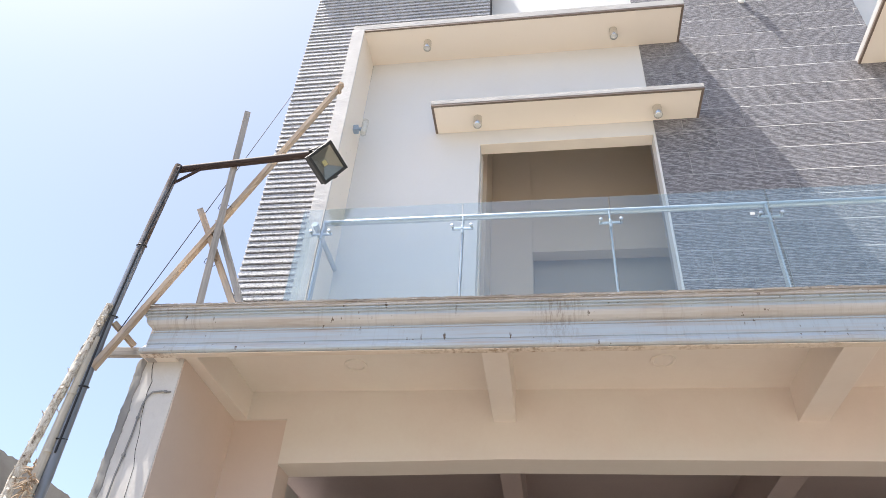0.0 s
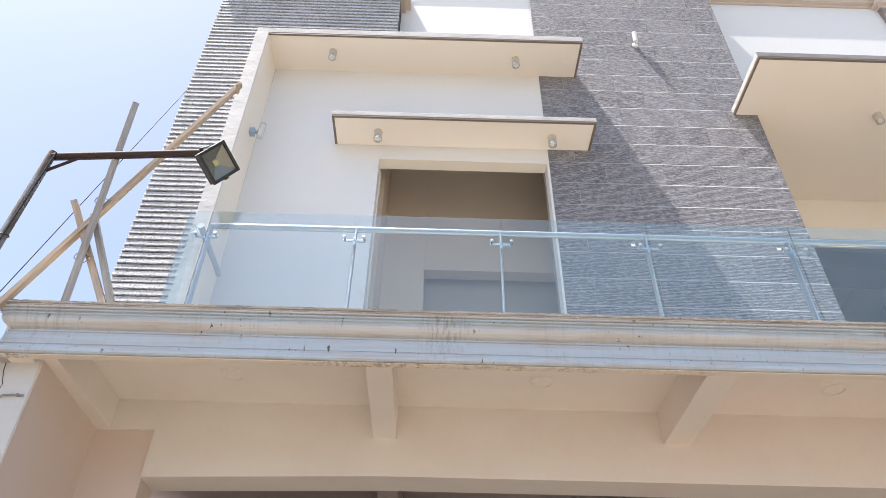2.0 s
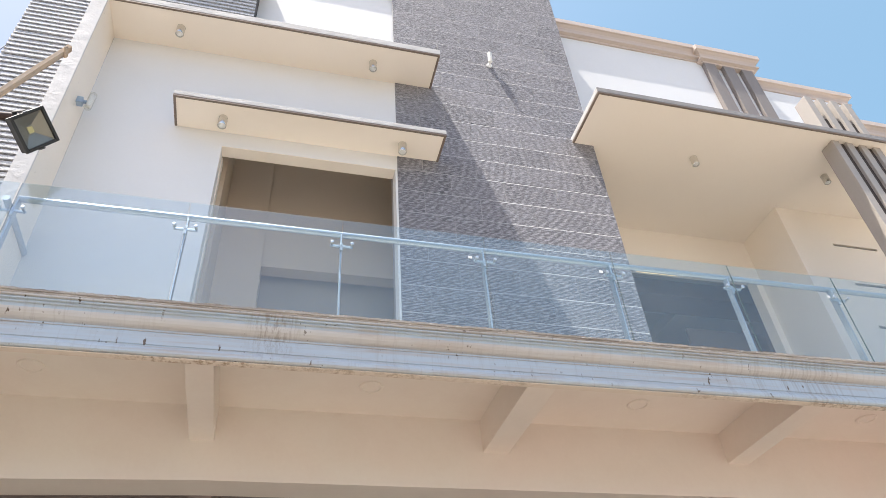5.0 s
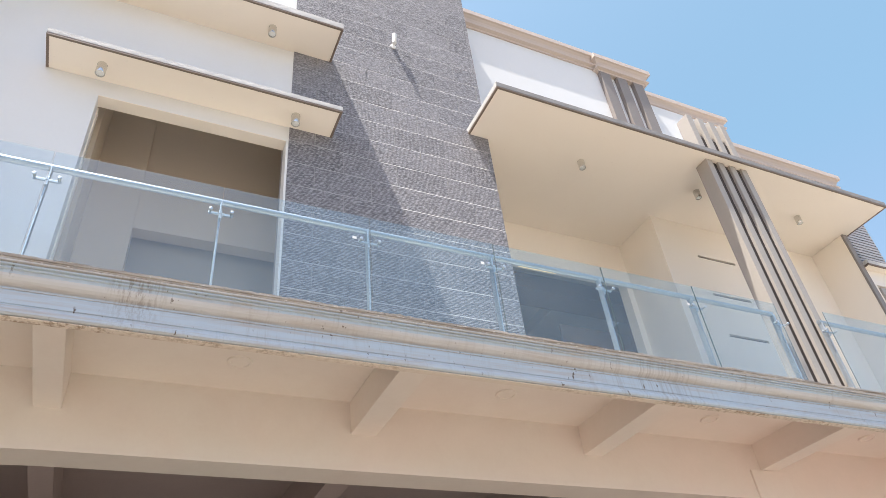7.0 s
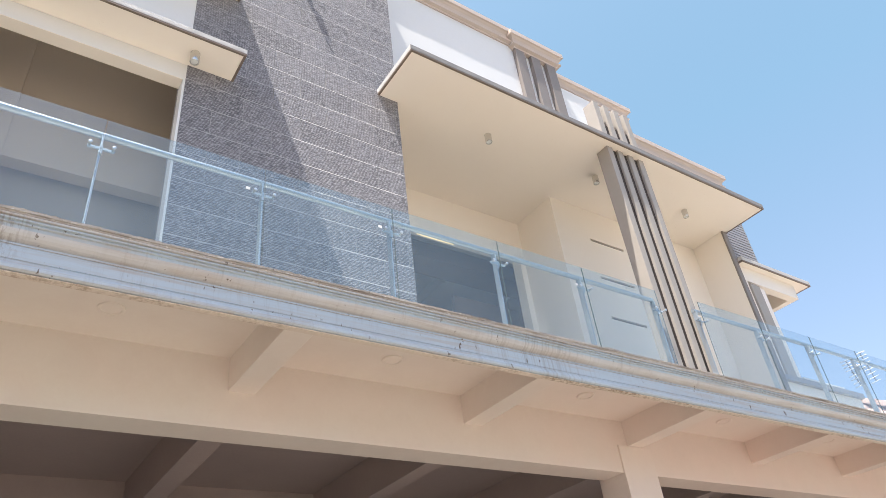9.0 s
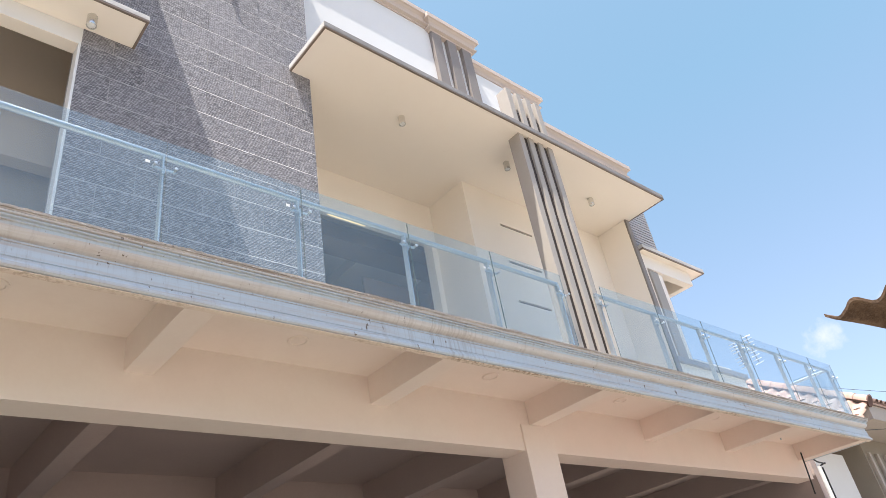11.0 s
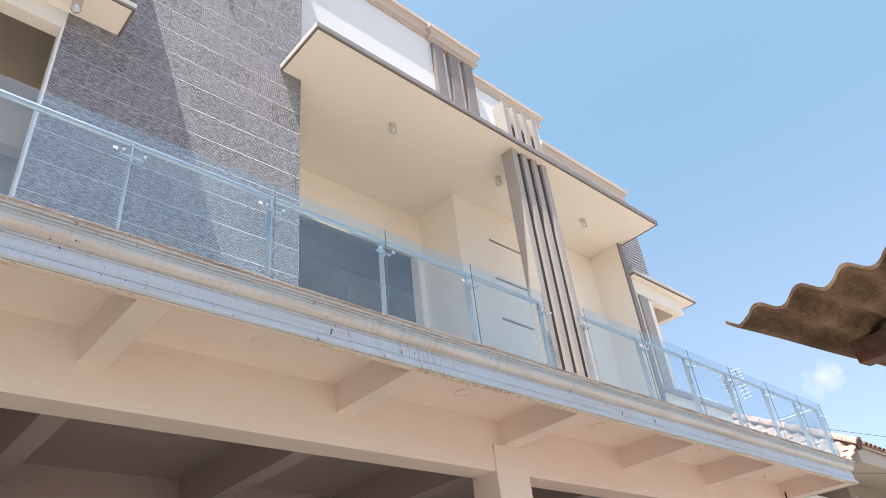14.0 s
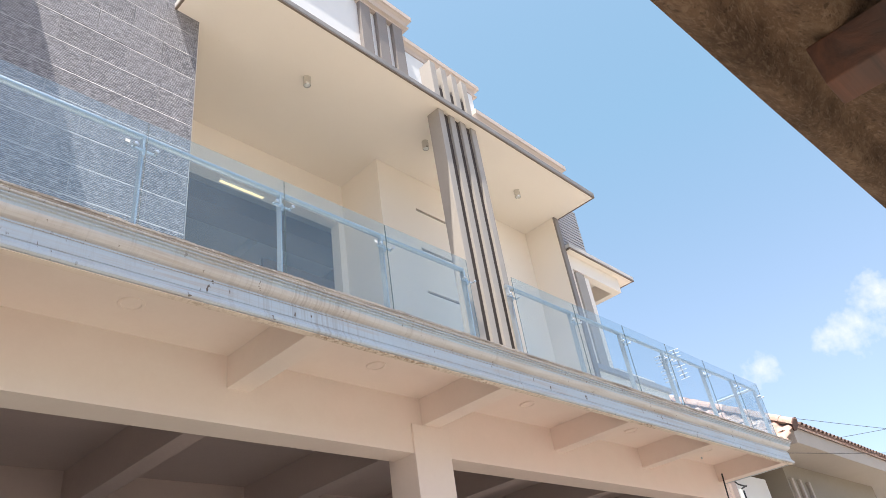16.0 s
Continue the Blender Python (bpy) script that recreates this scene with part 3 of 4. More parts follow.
# down-facing cove faces and the top edge take the bounce tint
for f in cornice.data.polygons:
    f.material_index = 1 if f.normal.z < -0.25 and 3.93 < f.center.z < 4.0 or f.center.z > 4.064 else 0

solid("trim_soffit", box(-3.79, 11.74, -0.826, -0.776, 3.752, 3.7588, 0.002), MOULDY, "cream painted strip under the cornice", "trim", "structure")


def crumbled_lip():
    """The worn cement screed edge that lies on the moulding."""
    bm = bmesh.new()
    n = 1500
    rows = []
    for i in range(n + 1):
        x = -3.855 + 15.69 * i / n
        a = 0.007 * noise.noise(Vector((x * 5, 0, 0))) + 0.006 * noise.noise(Vector((x * 22, 3, 0))) + 0.004 * noise.noise(Vector((x * 70, 6, 0)))
        b = 0.006 * noise.noise(Vector((x * 4, 9, 0))) + 0.005 * noise.noise(Vector((x * 26, 5, 0))) + 0.003 * noise.noise(Vector((x * 80, 2, 0)))
        c = 0.006 * noise.noise(Vector((x * 9, 14, 0))) + 0.004 * noise.noise(Vector((x * 50, 8, 0)))
        d = 0.007 * noise.noise(Vector((x * 7, 20, 0))) + 0.005 * noise.noise(Vector((x * 45, 18, 0)))
        rows.append([bm.verts.new(p) for p in ((x, -0.60, 4.079), (x, -0.894 + c, 4.0785), (x, -0.897 + c, 4.0865), (x, -0.879 + d, 4.0875), (x, -0.906 + a, 4.0895), (x, -0.909 + a, 4.0985),
                                               (x, -0.884 + d, 4.0995), (x, -0.900 + d, 4.108 + b), (x, -0.85 + a, 4.114 + b), (x, -0.60, 4.114))])
    for p, q in zip(rows, rows[1:]):
        for k in range(10):
            bm.faces.new((p[k], p[(k + 1) % 10], q[(k + 1) % 10], q[k]))
    bm.faces.new(list(reversed(rows[0])))
    bm.faces.new(rows[-1])
    return bm


solid("trim_lip", crumbled_lip(), LIP, "worn grey cement lip on the balcony cornice", "trim", "structure")
solid("floor_balcony", box(-3.55, 11.75, -0.64, 1.3, DECK - 0.002, DECK + 0.03), FLOORING, "pale tiled balcony floor", "floor", "structure")

# upper storey, white bay with a doorway
bay = thing("wall_bay", "white plastered wall with a tall doorway", "wall", kind="structure")
part("wall_panel", box(-2.86, -1.635, 0.0, 0.15, DECK, 7.868), WHITE, bay)
part("lintel", box(-1.635, 0.02, 0.0, 0.13, 6.50, 7.868), WHITE, bay)
part("upper_wall", box(-1.56, 0.02, 0.02, 0.17, 7.868, 9.62), WHITE, bay)
part("capping", box(-1.56, 0.0, -0.024, 0.3, 9.62, 9.80, 0.006), BUFF, bay, "buff painted capping")
part("lintel_soffit", box(-1.635, -0.021, 0.001, 0.129, 6.494, 6.4995), CREAM, bay)
part("reveal", box(-1.635, -1.625, 0.151, 0.24, DECK, 6.50), CREAM, bay)
part("jamb", box(-0.02, 0.0, -0.009, 0.13, DECK, 6.497, 0.004), WHITE, bay, "white door jamb")

# stone tower
tower = thing("wall_tower", "grey split-stone tile cladding with pale joints", "wall", kind="structure")
part("plinth", box(0.0, 2.245, -0.006, 0.0055, DECK + 0.03, 4.264), STONE, tower)
part("core", box(0.021, 2.245, -0.003, 0.40, DECK, 10.462), GROUT, tower, "pale grout bed")
part("return_face", box(2.245, 2.262, 0.02, 1.21, DECK, 7.32), CREAM, tower)
part("capping", box(0.0, 2.245, -0.012, 0.40, 10.465, 10.50, 0.004), EDGE, tower)

# ribbed block
ribbed = thing("wall_ribbed", "pale ribbed stone wall with dark grooves", "wall", kind="structure")
part("backing", box(-3.60, -2.99, -0.194, 0.3, DECK, 7.95), RIB_BACK, ribbed, "dark groove backing")
part("backing", box(-3.60, -1.565, -0.194, 0.3, 7.952, 9.10), RIB_BACK, ribbed)
part("moulding", box(-3.62, -1.51, -0.25, 0.5, 9.10, 9.15, 0.004), BUFF, ribbed, "buff painted moulding")
part("moulding", box(-3.64, -1.45, -0.306, 0.5, 9.15, 9.33, 0.006), BUFF, ribbed)

# framed pier beside the bay
part_pier = thing("wall_frame", "white projecting pier with rough cement edge", "pier", kind="structure")
part("shaft", box(-2.985, -2.86, -0.448, 0.0, DECK, 7.868, 0.004), CREAM, part_pier, "cream painted side")
part("front_edge", box(-2.989, -2.856, -0.466, -0.4485, DECK, 7.868, 0.005), FRAME_CEMENT, part_pier, "rough pale cement face")


def canopy(label, x0, x1, y0, y1, z0, z1, band=EDGE):
    """Concrete canopy: cream soffit, rough cement edge and a dark drip line round the bottom edge."""
    c = thing("canopy", label, "canopy", "concrete canopies")
    part("slab", box(x0 + 0.012, x1 - 0.012, y0 + 0.012, y1, z0, z1 - 0.003), CREAM, c, "cream painted soffit")
    # unseen dark cover, added to cut sunlight bounced onto the walls above
    part("top_screed", box(x0 + 0.011, x1 - 0.011, y0 + 0.0105, y1 - 0.003, z1 - 0.0028, z1 + 0.003), LOW_BOUNCE, c, "added dark top that cuts bounce")
    t = 0.018
    part("edge_band", box(x0, x1, y0, y0 + 0.010, z0 + t, z1, 0.004), band, c, "rough grey cement front edge")
    part("side_band", box(x0, x0 + 0.010, y0 + 0.0102, y1 - 0.002, z0 + t, z1, 0.003), EDGE, c)
    part("side_band", box(x1 - 0.010, x1, y0 + 0.0102, y1 - 0.002, z0 + t, z1, 0.003), band, c)
    part("drip_line", box(x0 + 0.002, x1 - 0.002, y0 + 0.002, y0 + 0.024, z0 - 0.004, z0 + t - 0.001), BROWN, c, "dark drip edge")
    part("drip_line", box(x0 + 0.002, x0 + 0.024, y0 + 0.0245, y1 - 0.003, z0 - 0.004, z0 + t - 0.001), BROWN, c)
    part("drip_line", box(x1 - 0.024, x1 - 0.002, y0 + 0.0245, y1 - 0.003, z0 - 0.004, z0 + t - 0.001), BROWN, c)
    return c


canopy("upper cream concrete canopy over the white bay", -2.985, 0.408, -0.45, 0.0, 7.868, 7.965)
canopy("lower cream concrete canopy above the doorway", -2.08, 0.42, -0.36, -0.002, 6.685, 6.755)
canopy("long cream canopy over the recessed balcony", 1.99, 8.10, -0.71, 1.3, 7.312, 7.395, SLATE_EDGE)

# recessed balcony
solid("wall_recess_back", box(4.85, 4.94, 1.21, 1.36, DECK, 7.31), CREAM, "cream recess rear wall", "wall", "structure")
solid("wall_recess_head", box(2.262, 4.85, 1.21, 1.36, 6.70, 7.31), CREAM, "cream wall over the glazed doorway", "wall", "structure")
slotted = thing("wall_slotted", "cream wall with three dark horizontal slots", "wall", kind="structure")
for z0, z1 in ((DECK, 5.548), (5.586, 6.153), (6.191, 6.758), (6.796, 7.31)):
    part("wall_panel", box(5.55, 6.20, 0.51, 0.66, z0, z1), CREAM, slotted)
part("wall_panel", box(4.94, 5.55, 0.51, 1.21, DECK, 7.31), CREAM, slotted)
part("wall_panel", box(6.20, 7.97, 0.51, 0.66, DECK, 7.31), CREAM, slotted)
# black sheet just behind the slots stands in for their deep shade
part("slot_backing", box(5.545, 6.205, 0.54, 0.64, 5.4, 6.9), BLACK, slotted)
wing = thing("wall_wing", "cream wing wall with a taupe front edge", "wall", kind="structure")
part("wall_panel", box(7.97, 8.06, -0.02, 0.66, DECK, 7.31), CREAM, wing)
part("edge_trim", box(7.965, 8.065, -0.05, -0.0202, DECK, 7.31, 0.004), TAUPE, wing)

# parapets
parapet = thing("wall_parapet", "white parapet wall with cream moulded capping", "wall", kind="structure")
part("wall_panel", box(2.245, 5.63, 0.395, 0.62, 7.396, 10.2), WHITE, parapet)
part("wall_panel", box(5.631, 7.42, 0.55, 0.70, 7.396, 9.98), WHITE, parapet)
CAP = [(-0.07, 0.0), (0.035, 0.0), (0.04, 0.03), (0.085, 0.045), (0.09, 0.07), (0.06, 0.085), (0.062, 0.13), (0.075, 0.165), (0.105, 0.20), (0.13, 0.21), (0.13, 0.295), (-0.07, 0.295)]


def capping(x0, x1, y, z):
    return extrude_profile([(o, z + h) for o, h in CAP], [(x0, y + 0.4), (x0, y), (x1, y), (x1, y + 0.4)])


part("capping", capping(2.26, 4.79, 0.41, 10.145), BUFF, parapet, "cream moulded capping")
part("capping", capping(5.77, 7.47, 0.63, 9.965), BUFF, parapet, "cream moulded capping")
part("block_capping", capping(4.80, 5.63, 0.36, 10.078), BUFF, parapet)
for x in (4.78, 5.10, 5.418):
    part("fin", box(x, x + 0.19, 0.325, 0.3945, 7.396, 10.09, 0.004), TAUPE, parapet, "taupe upright fin")
low_wall = thing("wall_parapet_low", "white lower parapet with cream capping", "wall", kind="structure")
part("wall_panel", box(5.8, 9.1, 0.30, 0.48, 7.396, 8.84), WHITE, low_wall)
part("capping", capping(7.05, 9.19, 0.33, 8.82), BUFF, low_wall)
solid("roof", box(-3.5, 9.1, 0.65, 7.2, 7.6, 7.75), RAW, "flat concrete roof slab", "roof", "structure")

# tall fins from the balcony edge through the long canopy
# dark colour that imitates the deep shade in the gaps between fins
GAP_SHADE = painted("gap_shade_paint", (0.06, 0.045, 0.038), (0.045, 0.034, 0.03), 0.3, 0.05, 0.7)
FIN = painted("fin_paint", (0.38, 0.342, 0.305), (0.32, 0.288, 0.255), 0.3, 0.06, 0.5)
fins = thing("fin_screen", "four tall taupe upright fins on the balcony edge", "fin screen")
for k in range(4):
    x = 4.93 + 0.19 * k
    part("fin", box(x, x + 0.095, -0.61, -0.43, DECK + 0.01, 8.12, 0.004), FIN, fins)
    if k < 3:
        # added strip, dark in place of the gap's own shade
        part("recess_strip", box(x + 0.0955, x + 0.1895, -0.577, -0.567, DECK + 0.01, 7.76), GAP_SHADE, fins, "dark strip standing in for shade between fins")

# far wing past the long canopy
far = thing("wall_far_wing", "cream far wing with ribbed panel and taupe window jamb", "wall", kind="structure")
part("wall_panel", box(8.067, 8.198, 0.0, 0.15, DECK, 4.886), CREAM, far)
part("wall_panel", box(8.067, 8.198, 0.0, 0.15, 4.967, 6.498), CREAM, far)
part("panel_backing", box(8.06, 8.72, 0.02, 0.12, 6.80, 7.72), RIB_BACK, far)
for k in range(16):
    part("slat", box(8.06, 8.74, -0.012, 0.019, 6.86 + 0.055 * k, 6.898 + 0.055 * k), GREY_TRIM, far)
part("window_jamb", box(8.20, 8.42, -0.03, 0.15, 4.968, 6.44, 0.004), FIN, far, "taupe painted jamb")
part("wall_panel", box(8.42, 8.58, 0.0, 0.15, 4.968, 6.44), CREAM, far)
part("window_sill", box(8.066, 10.10, -0.05, 0.15, 4.888, 4.965, 0.004), GREY_TRIM, far, "grey painted band")
part("sill_top", box(8.585, 9.65, -0.03, 0.14, 4.967, 5.005, 0.004), WHITE, far)
part("low_wall", box(8.20, 10.06, 0.0, 0.15, DECK, 4.886), CREAM, far)
canopy("small cream canopy on the far wing", 8.07, 9.88, -0.12, 1.2, 6.755, 6.835)
boxed = thing("beam_far", "cream box beam under the far canopy", "beam", kind="structure")
part("beam_side", box(8.07, 9.55, 0.0, 0.12, 6.50, 6.753, 0.004), CREAM, boxed)
part("beam_side", box(9.43, 9.55, 0.122, 1.0, 6.50, 6.753, 0.004), CREAM, boxed)
part("beam_side", box(8.07, 9.428, 0.88, 1.0, 6.50, 6.753, 0.004), CREAM, boxed)

# rooms behind the openings
room = thing("wall_room", "dim room with brown walls behind the doorway", "room", kind="structure")
# pale ceiling with an unseen slot in front, added to brighten the walls
part("room_ceiling", box(-2.8, 1.2, 0.45, 4.2, 7.5, 7.59), CREAM, room)
part("bulkhead", box(-1.18, 1.09, 1.0, 1.15, 5.94, 7.49), ROOM_BROWN, room, "brown wall over an inner opening")
part("room_pillar", box(-1.9, -1.18, 0.95, 1.15, DECK, 7.49), ROOM_BROWN, room)
part("room_return", box(-1.72, -1.60, 0.36, 0.949, DECK, 7.49), ROOM_BROWN, room)
# toned darker than the other walls so the inner opening reads as dim
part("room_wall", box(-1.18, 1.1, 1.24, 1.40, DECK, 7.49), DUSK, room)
# the gap between these pieces is an unseen opening added for daylight
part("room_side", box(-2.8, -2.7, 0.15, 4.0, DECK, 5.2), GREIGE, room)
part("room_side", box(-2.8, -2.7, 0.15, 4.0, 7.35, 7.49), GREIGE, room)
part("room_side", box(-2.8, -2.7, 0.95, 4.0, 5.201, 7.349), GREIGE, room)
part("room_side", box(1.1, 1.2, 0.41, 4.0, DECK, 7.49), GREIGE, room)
room_b = thing("wall_room_east", "dim room with tray ceiling behind the glazed doorway", "room", kind="structure")
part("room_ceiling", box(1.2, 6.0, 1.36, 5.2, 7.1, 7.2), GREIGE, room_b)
# gap between the two rear pieces: unseen, added to let daylight in
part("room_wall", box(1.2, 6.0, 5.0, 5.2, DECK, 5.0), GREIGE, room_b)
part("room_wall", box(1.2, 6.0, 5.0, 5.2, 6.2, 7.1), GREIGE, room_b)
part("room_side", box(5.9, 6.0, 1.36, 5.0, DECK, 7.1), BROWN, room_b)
# solid brown sheet that imitates the darkness of an opening
part("inner_doorway", box(4.40, 5.6, 2.2, 2.24, DECK, 6.56), BROWN, room_b, "dark sheet in place of a shaded opening")
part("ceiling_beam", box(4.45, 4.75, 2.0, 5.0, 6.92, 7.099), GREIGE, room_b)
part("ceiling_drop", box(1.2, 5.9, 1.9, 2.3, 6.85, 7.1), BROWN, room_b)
# unseen floor, kept dark to cut bounce into the rooms
solid("floor_upper", box(-3.5, 9.0, 0.15, 7.0, DECK - 0.001, DECK + 0.02), LOW_BOUNCE, "dark upper storey floor", "floor", "structure")

# glowing strip added to imitate a bright reflection; no lamp hangs here
strip = thing("strip_light", "warm glowing strip in place of a bright reflection", "lamp")
part("casing", box(3.24, 3.82, 1.262, 1.325, 6.686, 6.6995, 0.003), PLASTIC, strip)
part("diffuser", box(3.25, 3.81, 1.276, 1.312, 6.678, 6.6855, 0.003), WARM_GLOW, strip, "warm glowing face")

# ---- railing ----
TOP = 5.105


def railing(label, joints, ends, rail_y):
    r = thing("glass_railing", label, "railing", "glass railings")
    for n, (a, b) in enumerate(zip(joints, joints[1:])):
        g = part("glass_panel", box(a + 0.003, b - 0.003, rail_y - 0.0035, rail_y + 0.0035, 4.09, TOP, 0.0015), GLASS, r)
        g.visible_shadow = False
        g.data.materials.append(GLASS_EDGE)
        for f in g.data.polygons:
            f.material_index = 1 if abs(f.normal.x) > 0.6 else 0
        if n == 0 and a < 0:
            g = part("glass_panel", box(ends[0] + 0.007, a - 0.009, rail_y - 0.0035, rail_y + 0.0035, 4.09, TOP, 0.0015), GLASS, r)
            g.visible_shadow = False
        if n in (2, 3, 5):
            part("sticker", box(b - 0.142, b - 0.110, rail_y - 0.0047, rail_y - 0.004, 4.868, 4.892), PLASTIC, g, "small white label stuck on the glass")
    for x in joints:
        post = part("post", box(x - 0.006, x + 0.006, rail_y + 0.045, rail_y + 0.10, DECK + 0.03, 5.01, 0.002), STEEL, r)
        clamp = bmesh.new()
        add_box(clamp, x - 0.075, x + 0.075, rail_y + 0.030, rail_y + 0.045, 4.872, 4.890, 0.003)
        add_box(clamp, x - 0.011, x + 0.011, rail_y + 0.030, rail_y + 0.062, 4.84, 4.91, 0.003)
        part("clamp_arm", clamp, STEEL, post)
        for s in (-1, 1):
            knob = lathe([(0.004, -0.017), (0.012, -0.015), (0.0135, -0.008), (0.008, -0.006), (0.008, 0.030), (0.013, 0.032), (0.013, 0.040)], 12)
            bmesh.ops.transform(knob, matrix=pose(x + s * 0.072, rail_y, 4.881, -90), verts=knob.verts)
            part("clamp_knob", knob, STEEL, post, smooth=True)
    part("handrail", tube([(joints[0] - 0.01, rail_y + 0.08, 5.03), (joints[-1] + 0.01, rail_y + 0.08, 5.03)], 0.024, 14), STEEL, r, smooth=True)
    for x in ends:
        g = part("glass_panel", box(x - 0.005, x + 0.005, rail_y + 0.01, -0.06, 4.09, TOP, 0.0015), GLASS, r)
        g.visible_shadow = False
        inward = 0.08 if x < 0 else -0.08
        part("handrail", tube([(x + inward, rail_y + 0.08, 5.03), (x + inward, -0.02, 5.03)], 0.024, 14), STEEL, r, smooth=True)
    return r


railing("clear glass balcony railing with steel posts and clamps", [-2.76, -1.668, -0.582, 0.515, 1.598, 2.69, 3.74, 4.81], [-2.93], -0.70)
railing("clear glass railing on the far balcony", [5.47, 6.59, 7.66, 8.75, 9.88, 10.93, 11.82], [11.84], -0.73)


# ---- lamps under the canopies ----
def spot(at):
    s = thing("ceiling_lamp", "satin nickel cylinder spotlight under the canopy", "lamp", "canopy spotlights", at)
    part("body", lathe([(0.039, 0.0), (0.041, -0.004), (0.041, -0.116), (0.038, -0.121), (0.034, -0.108)], 24), LAMP_STEEL, s, smooth=True)
    part("lens", lathe([(0.033, -0.109), (0.028, -0.114), (0.010, -0.116)], 18), PLASTIC, s, "pale lamp lens", smooth=True)
    return s


first = spot((-2.21, -0.25, 7.868))
for p in ((-0.275, -0.22, 7.868), (-1.648, -0.178, 6.685), (0.02, -0.17, 6.685), (3.465, -0.06, 7.312), (5.22, -0.09, 7.312), (6.98, -0.13, 7.312)):
    copy_thing(first, pose(*p))


def plate(at):
    s = thing("ceiling_plate", "round painted cover plate on the soffit", "cover plate", "soffit plates", at)
    part("disc", lathe([(0.088, 0.0), (0.086, -0.010), (0.078, -0.014), (0.066, -0.012), (0.062, -0.005), (0.02, -0.005)], 28), SOFFIT, s, smooth=True)
    return s


first = plate((-2.49, -0.15, 4.03))
for x in (-0.275, 1.84, 3.99, 6.12, 8.25, 10.4):
    copy_thing(first, pose(x, -0.155, 4.03))

# ---- corrugated eave over the lane ----
PITCH, AMP = 0.063, 0.0096


def corrugated():
    bm = bmesh.new()
    rows, cols = 26, 420
    grid = []
    for layer in (0.0, 0.0055):
        sheet = []
        for i in range(rows + 1):
            u = 1.9 * i / rows
            line = []
            for j in range(cols + 1):
                v = 2.5 * j / cols
                w = -AMP * math.cos(2 * math.pi * (v - 0.020) / PITCH) + 0.002 * noise.noise(Vector((u * 4, v * 4, layer)))
                rag = 0.004 * noise.noise(Vector((v * 60, 0, 0))) + 0.003 * noise.noise(Vector((v * 160, 4, 0))) if i == 0 else 0.0
                line.append(bm.verts.new((u + rag, -v, w + layer)))
            sheet.append(line)
        grid.append(sheet)
    lower, upper = grid
    for i in range(rows):
        for j in range(cols):
            bm.faces.new((lower[i][j], lower[i + 1][j], lower[i + 1][j + 1], lower[i][j + 1]))
            bm.faces.new((upper[i][j], upper[i][j + 1], upper[i + 1][j + 1], upper[i + 1][j]))
    for i in range(rows):
        for j in (0, cols):
            bm.faces.new((lower[i][j], upper[i][j], upper[i + 1][j], lower[i + 1][j]))
    for j in range(cols):
        for i in (0, rows):
            bm.faces.new((lower[i][j], lower[i][j + 1], upper[i][j + 1], upper[i][j]))
    return bm


eave = thing("roof_sheet", "weathered brown corrugated fibre-cement roof sheet", "roof sheet", at=(0.3779, -4.2004, 1.9567))
eave.rotation_euler = (radians(0.78), radians(-6.11), radians(-2.0))
part("sheet", corrugated(), ASBESTOS, eave, smooth=True)
part("post", box(1.45, 1.52, -0.62, -0.55, -2.2, -0.008, 0.003), RED_WOOD, eave)
part("purlin", box(0.308, 0.358, -2.48, -0.057, -0.050, -0.0105, 0.002), RED_WOOD, eave, "reddish timber purlin")

# ---- lamp post, floodlight and scaffold timber at the corner ----
post = thing("lamp_post", "grey pipe lamp post with rusty side arm", "lamp post")
PY = -0.95
part("pole", tube([(-3.99, PY, 0.0), (-3.995, PY, 2.86), (-4.025, PY, 3.95), (-4.01, PY, 4.6), (-3.98, PY, 5.37), (-3.975, PY, 5.43)], 0.031, 16), PIPE, post, smooth=True)
part("arm", tube([(-3.98, PY, 5.385), (-2.84, PY, 5.475)], 0.030, 14), ARM, post, "rusty brown arm", smooth=True)
part("brace", tube([(-3.97, PY, 5.23), (-3.74, PY, 5.40)], 0.012, 8), ARM, post, smooth=True)
for z in (4.60, 3.98, 3.45, 3.1):
    tie = tube([(-4.008 + 0.034 * math.cos(a), PY + 0.034 * math.sin(a), z + 0.01 * math.sin(a)) for a in [k * math.pi / 6 for k in range(13)]], 0.005, 6, caps=False)
    part("wire_tie", tie, CABLE, post, smooth=True)
part("lead", tube([(-3.93, PY - 0.03, 5.40), (-3.95, PY - 0.035, 5.1), (-3.985, PY - 0.04, 4.5), (-3.99, PY - 0.045, 3.9), (-3.98, PY - 0.04, 3.0)], 0.007, 8), CABLE, post, smooth=True)

flood = thing("floodlight", "black floodlight with a clear front glass on the post arm", "floodlight", at=(-2.70, -0.998, 5.325))
flood.rotation_euler = (Euler((2.029, 0.407, 1.119)).to_matrix() @ Matrix.Rotation(math.pi, 3, "X")).to_euler()
FW, FH = 0.126, 0.125
body = bmesh.new()
add_box(body, -FW + 0.006, FW - 0.006, -FH + 0.006, FH - 0.006, 0.044, 0.05, 0.002)
for sx in (-1, 1):
    add_box(body, min(sx * (FW - 0.006), sx * (FW - 0.016)), max(sx * (FW - 0.006), sx * (FW - 0.016)), -FH + 0.006, FH - 0.006, 0.0, 0.0445, 0.002)
    add_box(body, -FW + 0.0065, FW - 0.0065, min(sx * (FH - 0.006), sx * (FH - 0.016)), max(sx * (FH - 0.006), sx * (FH - 0.016)), 0.0, 0.0445, 0.002)
for k in range(8):
    add_box(body, -0.095 + 0.027 * k - 0.003, -0.095 + 0.027 * k + 0.003, -0.085, 0.085, 0.05, 0.085)
